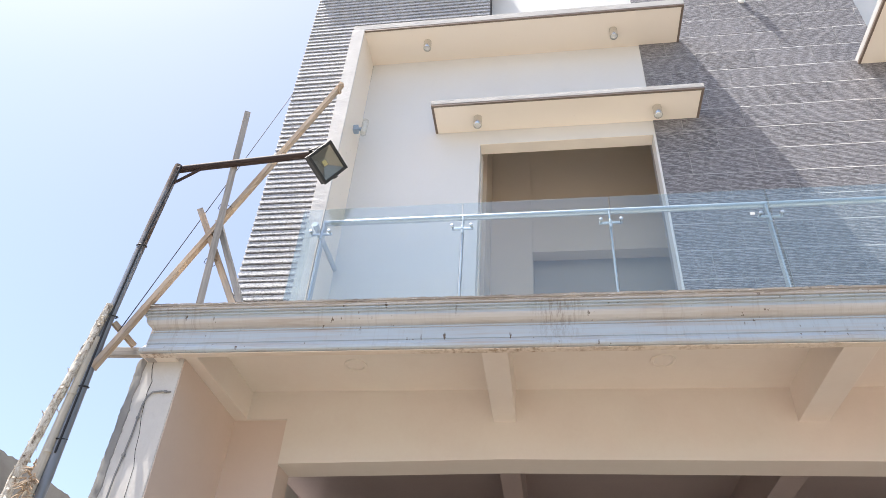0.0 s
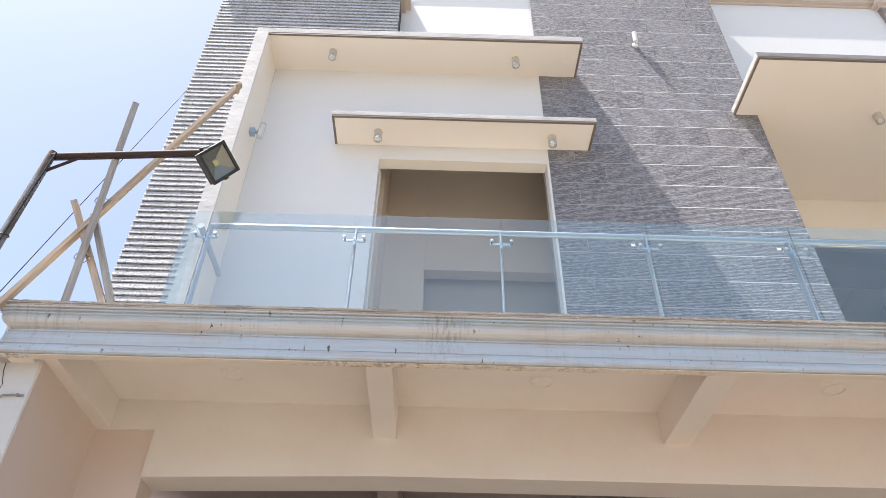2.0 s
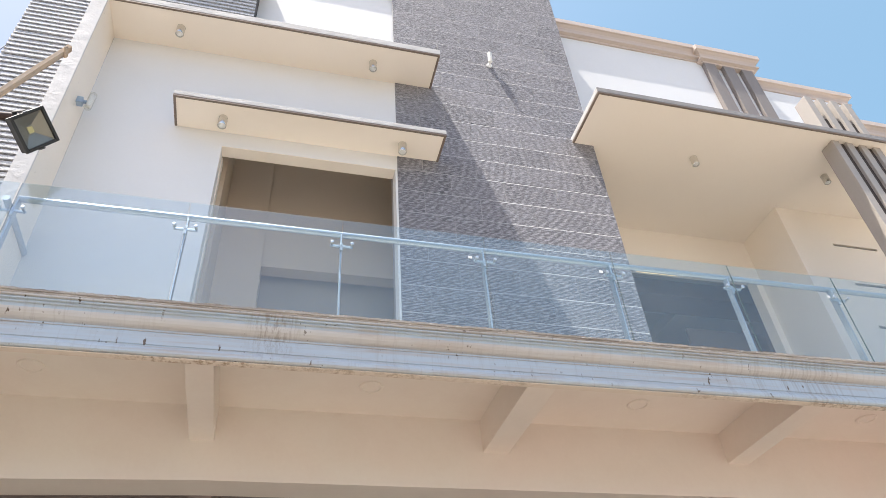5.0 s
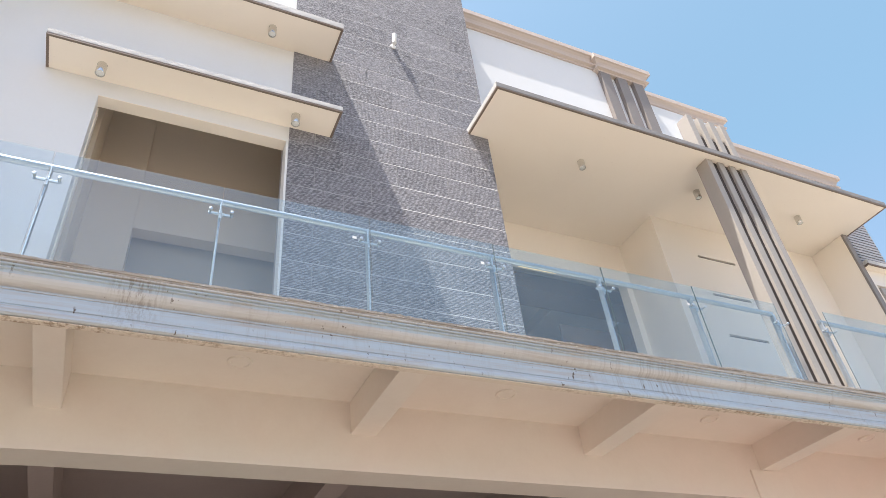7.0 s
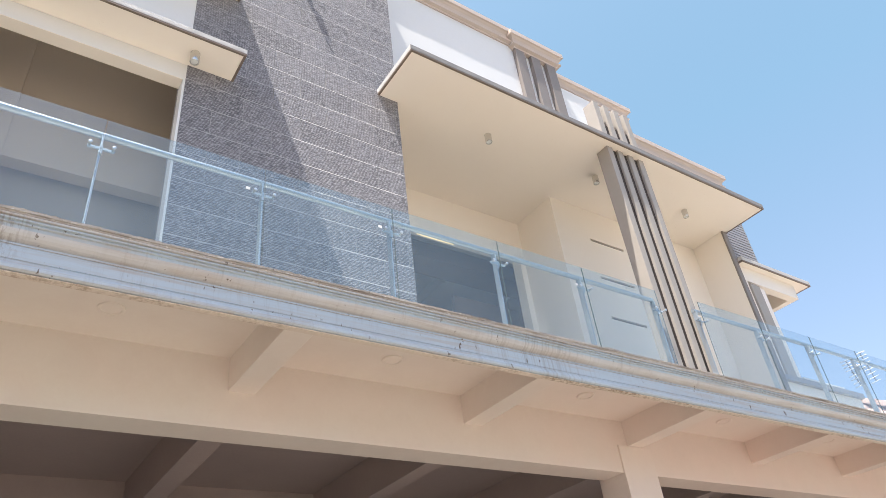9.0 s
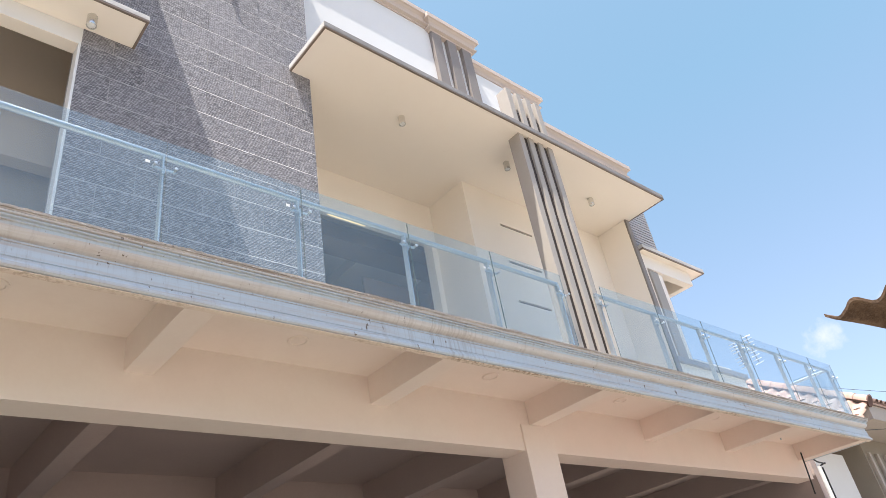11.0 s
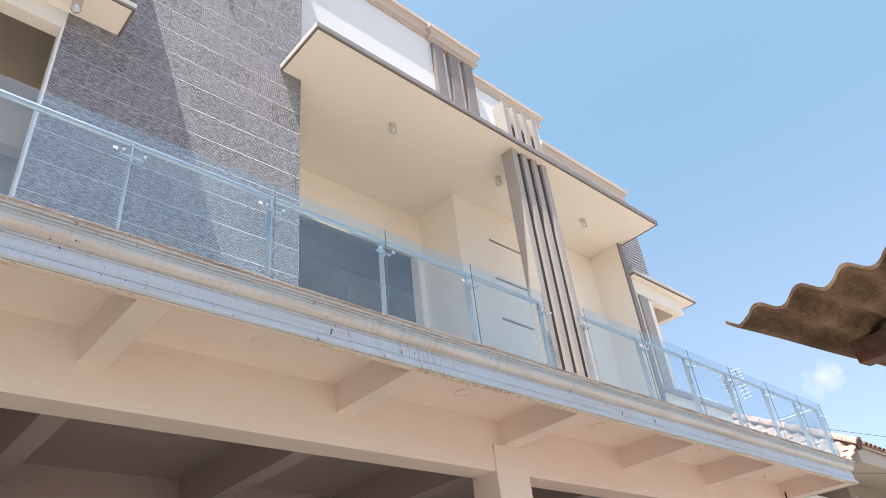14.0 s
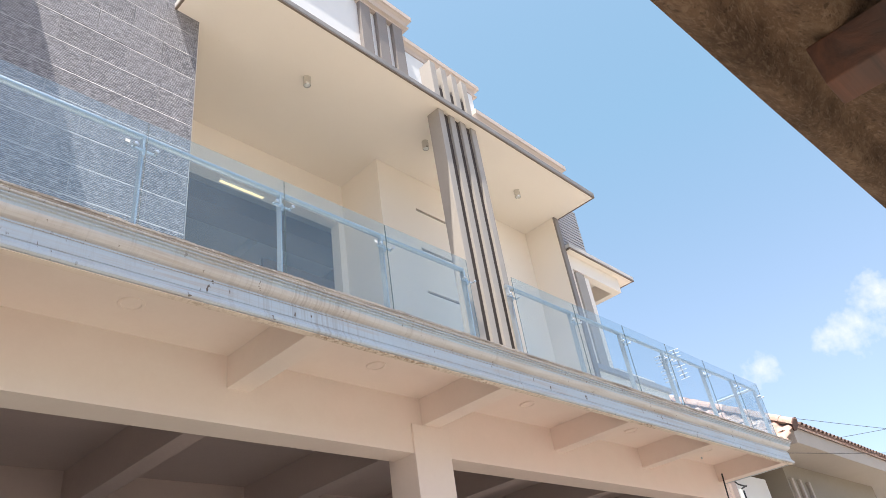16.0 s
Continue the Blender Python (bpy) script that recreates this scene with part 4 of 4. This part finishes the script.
add_box(body, -0.04, 0.04, 0.02, 0.085, 0.085, 0.115, 0.006)
part("housing", body, BLACK, flood)
rim = bmesh.new()
add_box(rim, -FW, FW, FH - 0.022, FH, -0.022, 0.0, 0.004)
add_box(rim, -FW, FW, -FH, -FH + 0.022, -0.022, 0.0, 0.004)
add_box(rim, -FW, -FW + 0.022, -FH + 0.022, FH - 0.022, -0.022, 0.0, 0.004)
add_box(rim, FW - 0.022, FW, -FH + 0.022, FH - 0.022, -0.022, 0.0, 0.004)
part("bezel", rim, BLACK, flood)
IW, IH = FW - 0.021, FH - 0.021
well = bmesh.new()
a = [well.verts.new((sx * IW, sy * IH, -0.004)) for sx, sy in ((-1, -1), (1, -1), (1, 1), (-1, 1))]
b = [well.verts.new((sx * 0.03 + 0.0, sy * 0.026, 0.042)) for sx, sy in ((-1, -1), (1, -1), (1, 1), (-1, 1))]
for k in range(4):
    well.faces.new((a[k], a[(k + 1) % 4], b[(k + 1) % 4], b[k]))
well.faces.new(b)
part("reflector", well, REFLECTOR, flood, "pale reflector well")
part("led_chip", box(-0.022, 0.022, -0.019, 0.019, 0.030, 0.038, 0.003), LED, flood, "yellow light chip")
g = part("front_glass", box(-IW, IW, -IH, IH, -0.012, -0.008), LENS, flood)
g.visible_shadow = False
yoke = bmesh.new()
add_box(yoke, -FW - 0.012, -FW - 0.006, -0.014, 0.014, -0.01, 0.12)
add_box(yoke, FW + 0.006, FW + 0.012, -0.014, 0.014, -0.01, 0.12)
add_box(yoke, -FW - 0.012, FW + 0.012, -0.014, 0.014, 0.12, 0.127)
part("bracket", yoke, BLACK, flood)


def batten(label, a, b, w, d, material, name="timber_batten"):
    """A sawn length between two points, its long axis on its own z."""
    a, b = Vector(a), Vector(b)
    bm = bmesh.new()
    add_box(bm, -w / 2, w / 2, -d / 2, d / 2, 0, (b - a).length, 0.003)
    ob = solid(name, bm, material, label, "timber", group="scaffold timber")
    ob.matrix_world = Matrix.Translation(a) @ (b - a).to_track_quat("Z", "Y").to_matrix().to_4x4()
    return ob


batten("grey upright timber batten tied above the cornice", (-3.455, -0.86, 4.112), (-3.556, -0.92, 6.058), 0.075, 0.05, GREY_WOOD)
batten("short brown timber batten leaning across the others", (-3.217, -0.80, 4.112), (-3.704, -0.85, 5.011), 0.075, 0.045, WOOD)
batten("short grey timber brace standing on the cornice", (-3.165, -0.79, 4.112), (-3.554, -0.80, 4.935), 0.07, 0.04, GREY_WOOD)
batten("long pale timber batten slanting up past the ribbed wall", (-4.00, -0.945, 3.586), (-2.848, -0.725, 6.628), 0.055, 0.035, WOOD)
part("end_block", box(-0.075, 0.03, -0.035, -0.0178, 3.154, 3.189, 0.003), WOOD, bpy.data.objects["timber_batten.003"])
batten("grey horizontal timber tied to the side wall", (-4.09, -0.78, 3.80), (-3.81, -0.76, 3.805), 0.045, 0.06, GREY_WOOD)
batten("brown timber stub behind the lamp post", (-3.87, -0.80, 3.835), (-4.0, -0.92, 3.95), 0.035, 0.035, WOOD)

for x, y, z, r in ((-3.503, -0.868, 5.02, 0.045), (-3.475, -0.860, 4.50, 0.044)):
    ring = [(x + r * math.cos(a), y + r * math.sin(a), z + 0.010 * math.sin(3 * a) + 0.012 * math.cos(a)) for a in [k * math.pi / 8 for k in range(34)]]
    solid("tie_wire", tube(ring + [(x + r + 0.03, y - 0.03, z - 0.02), (x + r + 0.04, y - 0.04, z - 0.05)], 0.0022, 5), CABLE, "thin twisted tie wire round the crossed battens", "wire", group="tie wires")

bam = [(-4.055, -0.98, 0.0), (-4.055, -0.98, 1.6), (-4.05, -0.975, 2.8), (-4.035, -0.97, 3.80)]
bamboo = thing("bamboo_pole", "dry tan bamboo pole lashed to the lamp post", "bamboo pole")
part("culm", tube(bam, 0.036, 14, 0.029), BAMBOO, bamboo, smooth=True)
for k in range(9):
    z = 0.35 + 0.38 * k
    part("node_ring", tube([(-4.056 + 0.005 * z, -0.978, z - 0.008), (-4.056 + 0.005 * z, -0.978, z), (-4.056 + 0.005 * z, -0.978, z + 0.008)], 0.040 - 0.0012 * k, 14), BAMBOO, bamboo, smooth=True)

log = thing("rough_log", "thin log with pale peeling bark beside the lamp post", "log")
rnd = random.Random(4)
spine = [(-4.42 + 0.018 * math.sin(2.1 * z) + 0.093 * z, -1.0 + 0.012 * math.sin(3.3 * z), z) for z in [4.05 * k / 60 for k in range(61)]]
part("trunk", tube(spine, 0.033, 14, 0.025, wobble=0.35, seed=5), BARK, log, smooth=True)
for k in range(130):
    z = 1.6 + 2.4 * rnd.random()
    ang = rnd.random() * 6.28
    c = Vector((-4.42 + 0.018 * math.sin(2.1 * z) + 0.093 * z, -1.0 + 0.012 * math.sin(3.3 * z), z))
    out = Vector((math.cos(ang), math.sin(ang), rnd.choice((-1, 1)) * (0.8 + 1.4 * rnd.random())))
    flake = bmesh.new()
    add_box(flake, -0.007, 0.007, -0.001, 0.001, 0, 0.012 + 0.02 * rnd.random(), 0.0, Matrix.Translation(c + Vector((out.x, out.y, 0)) * 0.022) @ out.to_track_quat("Z", "Y").to_matrix().to_4x4())
    part("bark_flake", flake, BARK, log)

for k in range(46):
    c = Vector((-4.03 + 0.03 * (rnd.random() - 0.5), -1.035, 2.70 + 0.22 * rnd.random()))
    ang = rnd.random() * 6.28
    out = Vector((math.cos(ang), math.sin(ang) - 0.4, 1.6 * rnd.random() - 1.0))
    husk = tube([c + out * f + Vector((0, 0, -6.0 * f * f)) for f in (0.012, 0.025, 0.038, 0.05 + 0.015 * rnd.random())], 0.007, 5, 0.002)
    part("dry_husk", husk, WOOD, bamboo)

GUY = [Vector((-3.633, -0.30, 6.804)).lerp(Vector((-3.933, -0.93, 3.87)), f) for f in (-0.15, 0.25, 0.6, 1.0)]
wire = solid("guy_wire", tube(GUY, 0.0035, 6), CABLE, "thin slack wire from the wall to the pole", "wire")

# wall lamp on the pier and camera on the tower
jb = thing("wall_lamp", "small blue-grey wall fixture with a clear tube on the pier", "wall lamp", at=(-2.86, -0.20, 6.60))
part("base", box(0.0, 0.05, -0.03, 0.03, -0.035, 0.035, 0.006), BLUE_PLASTIC, jb)
part("arm", box(0.05, 0.09, -0.012, 0.012, -0.012, 0.012, 0.003), BLUE_PLASTIC, jb)
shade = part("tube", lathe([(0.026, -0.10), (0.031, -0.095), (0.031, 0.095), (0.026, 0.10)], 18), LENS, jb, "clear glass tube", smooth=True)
shade.location, shade.rotation_euler = (0.105, 0.0, 0.02), (0, radians(2), 0)
core_ = part("bulb", lathe([(0.014, -0.085), (0.024, -0.075), (0.024, 0.07), (0.014, 0.08)], 14), PLASTIC, jb, "white inner bulb", smooth=True)
core_.location, core_.rotation_euler = (0.105, 0.0, 0.02), (0, radians(2), 0)
cc = thing("security_camera", "small white camera on a bracket on the stone wall", "camera", at=(1.155, -0.01, 8.50))
part("mount", lathe([(0.035, 0.0), (0.035, 0.012), (0.015, 0.02)], 16), PLASTIC, cc, smooth=True).rotation_euler = (radians(90), 0, 0)
part("arm", tube([(0, -0.01, 0), (0.0, -0.07, 0.01), (0.0, -0.09, 0.05)], 0.011, 10), PLASTIC, cc, smooth=True)
part("housing", tube([(0.0, -0.05, 0.015), (0.0, -0.07, 0.16)], 0.026, 16), PLASTIC, cc, smooth=True)

# ---- side wall details ----
def ragged_strip():
    """Cement slopped down the wall's outer corner, uneven on both sides."""
    bm = bmesh.new()
    rows = []
    for k in range(181):
        z = 3.785 * k / 180
        a = 0.010 * noise.noise(Vector((z * 9, 0, 0))) + 0.006 * noise.noise(Vector((z * 40, 5, 0)))
        b = 0.014 * noise.noise(Vector((z * 7, 11, 0))) + 0.008 * noise.noise(Vector((z * 33, 8, 0)))
        d = 0.006 * noise.noise(Vector((z * 25, 17, 0)))
        rows.append([bm.verts.new(p) for p in ((-3.852 + a, -0.690, z), (-3.858 + a, -0.708 + d, z), (-3.835 + b, -0.716 - d, z), (-3.806 + b, -0.7085, z), (-3.80 + b, -0.690, z))])
    for p, q in zip(rows, rows[1:]):
        for k in range(5):
            bm.faces.new((p[k], p[(k + 1) % 5], q[(k + 1) % 5], q[k]))
    bm.faces.new(rows[-1])
    bm.faces.new(list(reversed(rows[0])))
    bmesh.ops.recalc_face_normals(bm, faces=bm.faces)
    return bm


part("cement_strip", ragged_strip(), RAW, pier, "rough bare grey cement edge", smooth=True)
crk = [(-3.756, -0.7008, 3.785), (-3.745, -0.7008, 3.710), (-3.727, -0.7008, 3.650), (-3.713, -0.7008, 3.615), (-3.721, -0.7008, 3.540), (-3.715, -0.7008, 3.470),
       (-3.700, -0.7008, 3.350), (-3.675, -0.7008, 3.250), (-3.663, -0.7008, 3.130), (-3.635, -0.7008, 3.030), (-3.627, -0.7008, 2.750)]
part("patch", box(-3.5488, -3.5470, 0.06, 0.075, 3.53, 3.62, 0.0006), BUFF, pier, "small filler patch")
part("crack", tube(crk, 0.0028, 5, 0.0012), LATCH, pier, "dark crack in the render", smooth=True)
part("conduit", tube([(-3.549, -0.71, 3.534), (-3.615, -0.71, 3.538), (-3.675, -0.71, 3.532), (-3.705, -0.71, 3.500), (-3.718, -0.71, 3.440), (-3.719, -0.71, 3.237), (-3.737, -0.71, 2.963), (-3.745, -0.71, 1.250)], 0.006, 8), GREY_CABLE, pier, "grey surface conduit", smooth=True)
for x, z in ((-3.585, 3.536), (-3.719, 3.35), (-3.727, 3.10)):
    part("conduit_clip", box(x - 0.009, x + 0.009, -0.718, -0.7005, z - 0.008, z + 0.008, 0.002), GREY_CABLE, pier)

old = bmesh.new()
crest = []
for k in range(191):
    y = -2.5 + 0.05 * k
    top = 3.545 + 0.05 * noise.noise(Vector((y * 1.1, 4.0, 0))) + 0.022 * noise.noise(Vector((y * 6, 2, 0))) + 0.012 * noise.noise(Vector((y * 19, 7, 0)))
    crest.append([old.verts.new(p) for p in ((-5.72, y, 0.0), (-5.5, y, 0.0), (-5.5, y, top), (-5.72, y, top + 0.02 * noise.noise(Vector((y * 9, 9, 0)))))])
for p, q in zip(crest, crest[1:]):
    for k in range(4):
        old.faces.new((p[k], q[k], q[(k + 1) % 4], p[(k + 1) % 4]))
old.faces.new(crest[0])
old.faces.new(list(reversed(crest[-1])))
bmesh.ops.recalc_face_normals(old, faces=old.faces)
solid("wall_neighbour", old, RAW, "bare grey concrete neighbour wall with a broken top", "wall", "structure")

solid("wall_lane", box(-7.0, 14.0, -7.0, -6.8, 0.0, 1.9, 0.006), RAW, "plain grey concrete wall across the lane", "wall", "structure")

# ---- right-hand end: drain pipe, cable, post and neighbouring house ----
solid("wall_boundary", box(12.75, 14.2, 0.5, 0.7, 0, 4.10, 0.006), WHITE, "white boundary wall beside the balcony", "wall", "structure")
pipe = thing("drain_pipe", "white plastic drain pipe beside a dark cable", "pipe")
part("pipe", tube([(12.62, 0.42, 0.0), (12.62, 0.42, 3.78)], 0.035, 14), PLASTIC, pipe, smooth=True)
part("lead", tube([(12.70, 0.40, 0.0), (12.70, 0.40, 3.76)], 0.016, 8), CABLE, pipe, "black cable", smooth=True)
solid("wall_cable", tube([(11.36, 0.185, 3.2), (11.42, 0.185, 3.5), (11.48, 0.185, 3.87), (11.55, 0.185, 3.90), (11.70, 0.185, 3.88), (11.80, 0.17, 3.79), (11.90, 0.15, 3.735), (12.2, 0.15, 3.72), (12.35, 0.2, 3.76), (12.6, 0.38, 3.78)], 0.012, 8), CABLE, "black cable looped over the beam end", "cable", smooth=True)

house = thing("house", "neighbouring house in shade-toned cream with clay tile roof", "house", at=(-0.38, 0.0, 0.0))
part("wall", box(15.0, 20.98, 0.25, 9.0, 0, 4.40), HOUSE_WALL_SHADED, house)
part("soffit", box(13.9, 30, -0.45, 9.0, 4.401, 4.45), HOUSE_TRIM_SHADED, house)
part("fascia", box(13.86, 30, -0.52, -0.451, 4.40, 4.69, 0.004), HOUSE_TRIM_SHADED, house, "shade-toned cream eave board")
part("side_fascia", box(13.86, 13.899, -0.45, 5.0, 4.40, 4.69, 0.004), HOUSE_TRIM_SHADED, house)
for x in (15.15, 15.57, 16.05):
    part("wall_fin", box(x - 0.05, x + 0.06, 0.19, 0.249, 2.9, 4.10, 0.01), HOUSE_TRIM_SHADED, house, "narrow plaster fin")
part("awning", box(15.3, 18.0, -0.25, 0.248, 3.32, 3.42, 0.004), GREY_TRIM, house, "blue-grey awning")
roof_face = bmesh.new()
q = [roof_face.verts.new(p) for p in ((13.9, -0.56, 4.68), (30, -0.56, 4.68), (30, 5.0, 7.9), (13.9, 5.0, 7.9))]
roof_face.faces.new(q)
r = bmesh.ops.extrude_face_region(roof_face, geom=roof_face.faces[:])
bmesh.ops.translate(roof_face, vec=(0, 0, 0.04), verts=[v for v in r["geom"] if isinstance(v, bmesh.types.BMVert)])
part("roof", roof_face, CLAY, house)


def half_round(radius, length, material, thick=0.018, sides=10):
    """A half-round cover tile along y, slightly wider at its lower end."""
    bm = bmesh.new()
    rows = []
    for y, r in ((0.0, radius), (length, radius * 0.88)):
        for rr in (r, r - thick):
            rows.append([bm.verts.new((rr * math.cos(math.pi * k / sides), y, rr * math.sin(math.pi * k / sides))) for k in range(sides + 1)])
    o0, i0, o1, i1 = rows
    for k in range(sides):
        bm.faces.new((o0[k], o0[k + 1], o1[k + 1], o1[k]))
        bm.faces.new((i0[k], i1[k], i1[k + 1], i0[k + 1]))
        bm.faces.new((o0[k], i0[k], i0[k + 1], o0[k + 1]))
        bm.faces.new((o1[k], o1[k + 1], i1[k + 1], i1[k]))
    bm.faces.new((o0[0], o1[0], i1[0], i0[0]))
    bm.faces.new((o0[-1], i0[-1], i1[-1], o1[-1]))
    bmesh.ops.recalc_face_normals(bm, faces=bm.faces)
    me = bpy.data.meshes.new("ridge_tile")
    bm.to_mesh(me)
    bm.free()
    me.materials.append(material)
    me.shade_smooth()
    me.set_sharp_from_angle(angle=radians(40))
    return me


def wave_tile(width, length, thick=0.014):
    """An S-shaped roof tile, width along x and length along y."""
    bm = bmesh.new()
    steps = 10
    rows = []
    for y, lift in ((0.0, 0.030), (length, 0.0)):
        for up in (0.0, thick):
            rows.append([bm.verts.new((width * k / steps, y, lift + up + 0.028 * math.sin(2 * math.pi * k / steps))) for k in range(steps + 1)])
    a, b, c, d = rows
    for k in range(steps):
        bm.faces.new((b[k], b[k + 1], d[k + 1], d[k]))
        bm.faces.new((a[k], c[k], c[k + 1], a[k + 1]))
        bm.faces.new((a[k], a[k + 1], b[k + 1], b[k]))
        bm.faces.new((c[k], d[k], d[k + 1], c[k + 1]))
    bm.faces.new((a[0], b[0], d[0], c[0]))
    bm.faces.new((a[-1], c[-1], d[-1], b[-1]))
    bmesh.ops.recalc_face_normals(bm, faces=bm.faces)
    me = bpy.data.meshes.new("roof_tile")
    bm.to_mesh(me)
    bm.free()
    me.materials.append(CLAY)
    return me


EAVE_CLAY = plain("eave_clay", (0.13, 0.085, 0.07), 0.85)
cap_tile, eave_tile, roof_tile = half_round(0.12, 0.30, CLAY), half_round(0.12, 0.30, EAVE_CLAY), wave_tile(0.24, 0.34)
RISE = math.atan(0.58)
for k in range(24):
    d = 0.255 * k
    ob = new("ridge_tile", cap_tile)
    ob.parent = house
    ob.matrix_local = Matrix.Translation((13.88, -0.58 + d * math.cos(RISE), 4.70 + d * math.sin(RISE))) @ Matrix.Rotation(RISE, 4, "X")
part("ridge_end", tube([(13.88, -0.60, 4.71), (13.88, -0.575, 4.72)], 0.118, 20), CLAY_CAP, house, "dark round end cap", smooth=True)
# slope that falls away from the cover tiles towards the balcony
for i in range(23):
    for j in range(4):
        ob = new("roof_tile", roof_tile)
        ob.parent = house
        d = 0.24 * i
        base = Vector((13.84 - 0.27 * (j + 1), -0.50 + d * math.cos(RISE), 4.66 + d * math.sin(RISE) - 0.15 * (j + 1)))
        along = Vector((0, math.cos(RISE), math.sin(RISE)))
        up_slope = Vector((0.27, 0, 0.15)).normalized()
        normal = along.cross(up_slope).normalized()
        if normal.z < 0:
            normal.negate()
        ob.matrix_local = Matrix.Translation(base) @ Matrix((along, up_slope, normal)).transposed().to_4x4()
# tile ends along the eave
for k in range(36):
    ob = new("eave_tile", eave_tile)
    ob.parent = house
    ob.matrix_local = Matrix.Translation((14.15 + 0.22 * k, -0.62, 4.72)) @ Matrix.Rotation(RISE, 4, "X") @ Matrix.Diagonal((0.62, 1, 0.42, 1))

for label, a, b in (("slack black overhead cable", (27.67, 4.95, 9.19), (29.19, 0.0, 7.1)), ("slack black overhead cable", (28.43, 3.98, 7.28), (29.28, 0.2, 6.3)), ("slack black overhead cable", (28.8, 2.95, 7.6), (29.19, 0.3, 7.42))):
    a, b = Vector(a), Vector(b)
    way = (b - a).normalized()
    pts = [a - way * 4 + (b - a + way * 16) * (k / 12) + Vector((0, 0, -0.25 * math.sin(math.pi * k / 12))) for k in range(13)]
    solid("overhead_cable", tube(pts, 0.008, 6), CABLE, label, "cable", group="overhead cables")

solid("service_cable", tube([(11.80, -0.75, 3.955), (14.0, -0.75, 4.195), (17.0, -0.75, 4.53), (19.6, -0.75, 4.83), (26.0, -0.75, 5.62)], 0.006, 6), CABLE, "thin black service cable from the balcony corner", "cable", smooth=True)

# ---- aerial on the far balcony wall ----
aerial = thing("tv_aerial", "pale metal television aerial with two rows of rods", "aerial")
part("mast", tube([(10.72, 0.10, 4.0), (10.72, 0.10, 5.56)], 0.012, 8), STEEL, aerial, smooth=True)
part("crossbar", tube([(10.41, 0.10, 5.42), (11.04, 0.10, 5.62)], 0.010, 8), STEEL, aerial, smooth=True)
for top, foot in (((10.35, 5.61), (10.48, 5.21)), ((10.98, 5.86), (11.10, 5.38))):
    part("boom", tube([(top[0], 0.08, top[1]), (foot[0], 0.08, foot[1])], 0.010, 6), GREY_CABLE, aerial)
    for f in (0.0, 0.12, 0.24, 0.36, 0.58, 0.72, 0.86, 1.0):
        c = Vector((top[0] + (foot[0] - top[0]) * f, 0.08, top[1] + (foot[1] - top[1]) * f))
        part("rod", tube([c + Vector((-0.20, 0.0, -0.07)), c + Vector((0.20, 0.0, 0.07))], 0.008, 6), PLASTIC, aerial)

# ---- cladding pieces ----
def lay(name, me, parent, at):
    ob = new(name, me)
    ob.parent, ob.location = parent, at
    return ob


JOINT = painted("grey_joint", (0.50, 0.495, 0.50), (0.30, 0.297, 0.30), 0.9, 0.2, 0.9, 6)
# paler than the stone, to strengthen the sunlit line along upper edges
ARRIS = painted("pale_arris", (0.51, 0.50, 0.50), (0.25, 0.245, 0.25), 0.7, 0.2, 0.9, 5)


def tile_mesh(name, length, height, front, slope, drop, material, arris=None, lean=0.0):
    """A cladding piece with a sloped upper arris, its face at y = front."""
    bm = bmesh.new()
    g = 0.001
    ends = []
    inset = 0.0015 if arris else 0.0
    for x, sgn in ((g, 1), (length - g, -1)):
        ends.append([bm.verts.new((x + sgn * (inset if y < 0.0 else 0.0), y, z)) for y, z in ((0.004, 0.003), (front + lean, 0.003), (front, height - drop), (front + slope, height - 0.001), (0.004, height - 0.001))])
    for k in range(5):
        bm.faces.new((ends[0][k], ends[0][(k + 1) % 5], ends[1][(k + 1) % 5], ends[1][k]))
    bm.faces.new(list(reversed(ends[0])))
    bm.faces.new(ends[1])
    bmesh.ops.recalc_face_normals(bm, faces=bm.faces)
    me = bpy.data.meshes.new(name)
    bm.to_mesh(me)
    bm.free()
    me.materials.append(material)
    if arris:
        me.materials.append(arris)
        me.materials.append(JOINT)
        for f in me.polygons:
            f.material_index = 1 if 0.2 < f.normal.z < 0.9 else 2 if abs(f.normal.x) > 0.3 else 0
    return me


rnd = random.Random(11)
TILE_W, ROW = 0.555, 0.2825
full = tile_mesh("tile", TILE_W, ROW, -0.011, 0.005, 0.013, STONE, ARRIS, 0.006)
row, z = 0, 4.83 - 2 * ROW
while z < 10.25:
    start = 1.365 - 3 * TILE_W + (TILE_W / 2 if row % 2 else 0.0)
    x = start
    while x < 2.24:
        a, b = max(x, 0.0), min(x + TILE_W, 2.245)
        a = 0.0 if a < 0.05 else a
        if b - a > 0.03 and z + ROW > DECK + 0.02:
            if b - a > TILE_W - 0.005 and a == x:
                me = full
                ox = x
            else:
                me = tile_mesh("tile", b - a, ROW, -0.011, 0.005, 0.013, STONE, ARRIS, 0.006)
                ox = a
            lay("tile", me, tower, (ox, rnd.uniform(-0.0015, 0.0015), z))
        x += TILE_W
    z += ROW
    row += 1

RIB_H = 0.0625
short = tile_mesh("rib", 0.615, RIB_H - 0.008, -0.014, 0.004, 0.006, RIB, None, -0.008)
wide = tile_mesh("rib", 2.045, RIB_H - 0.008, -0.014, 0.004, 0.006, RIB, None, -0.008)
for k in range(79):
    z = DECK + 0.03 + RIB_H * k
    lay("rib", wide if z > 7.955 else short, ribbed, (-3.605, -0.192 + rnd.uniform(-0.002, 0.002), z))
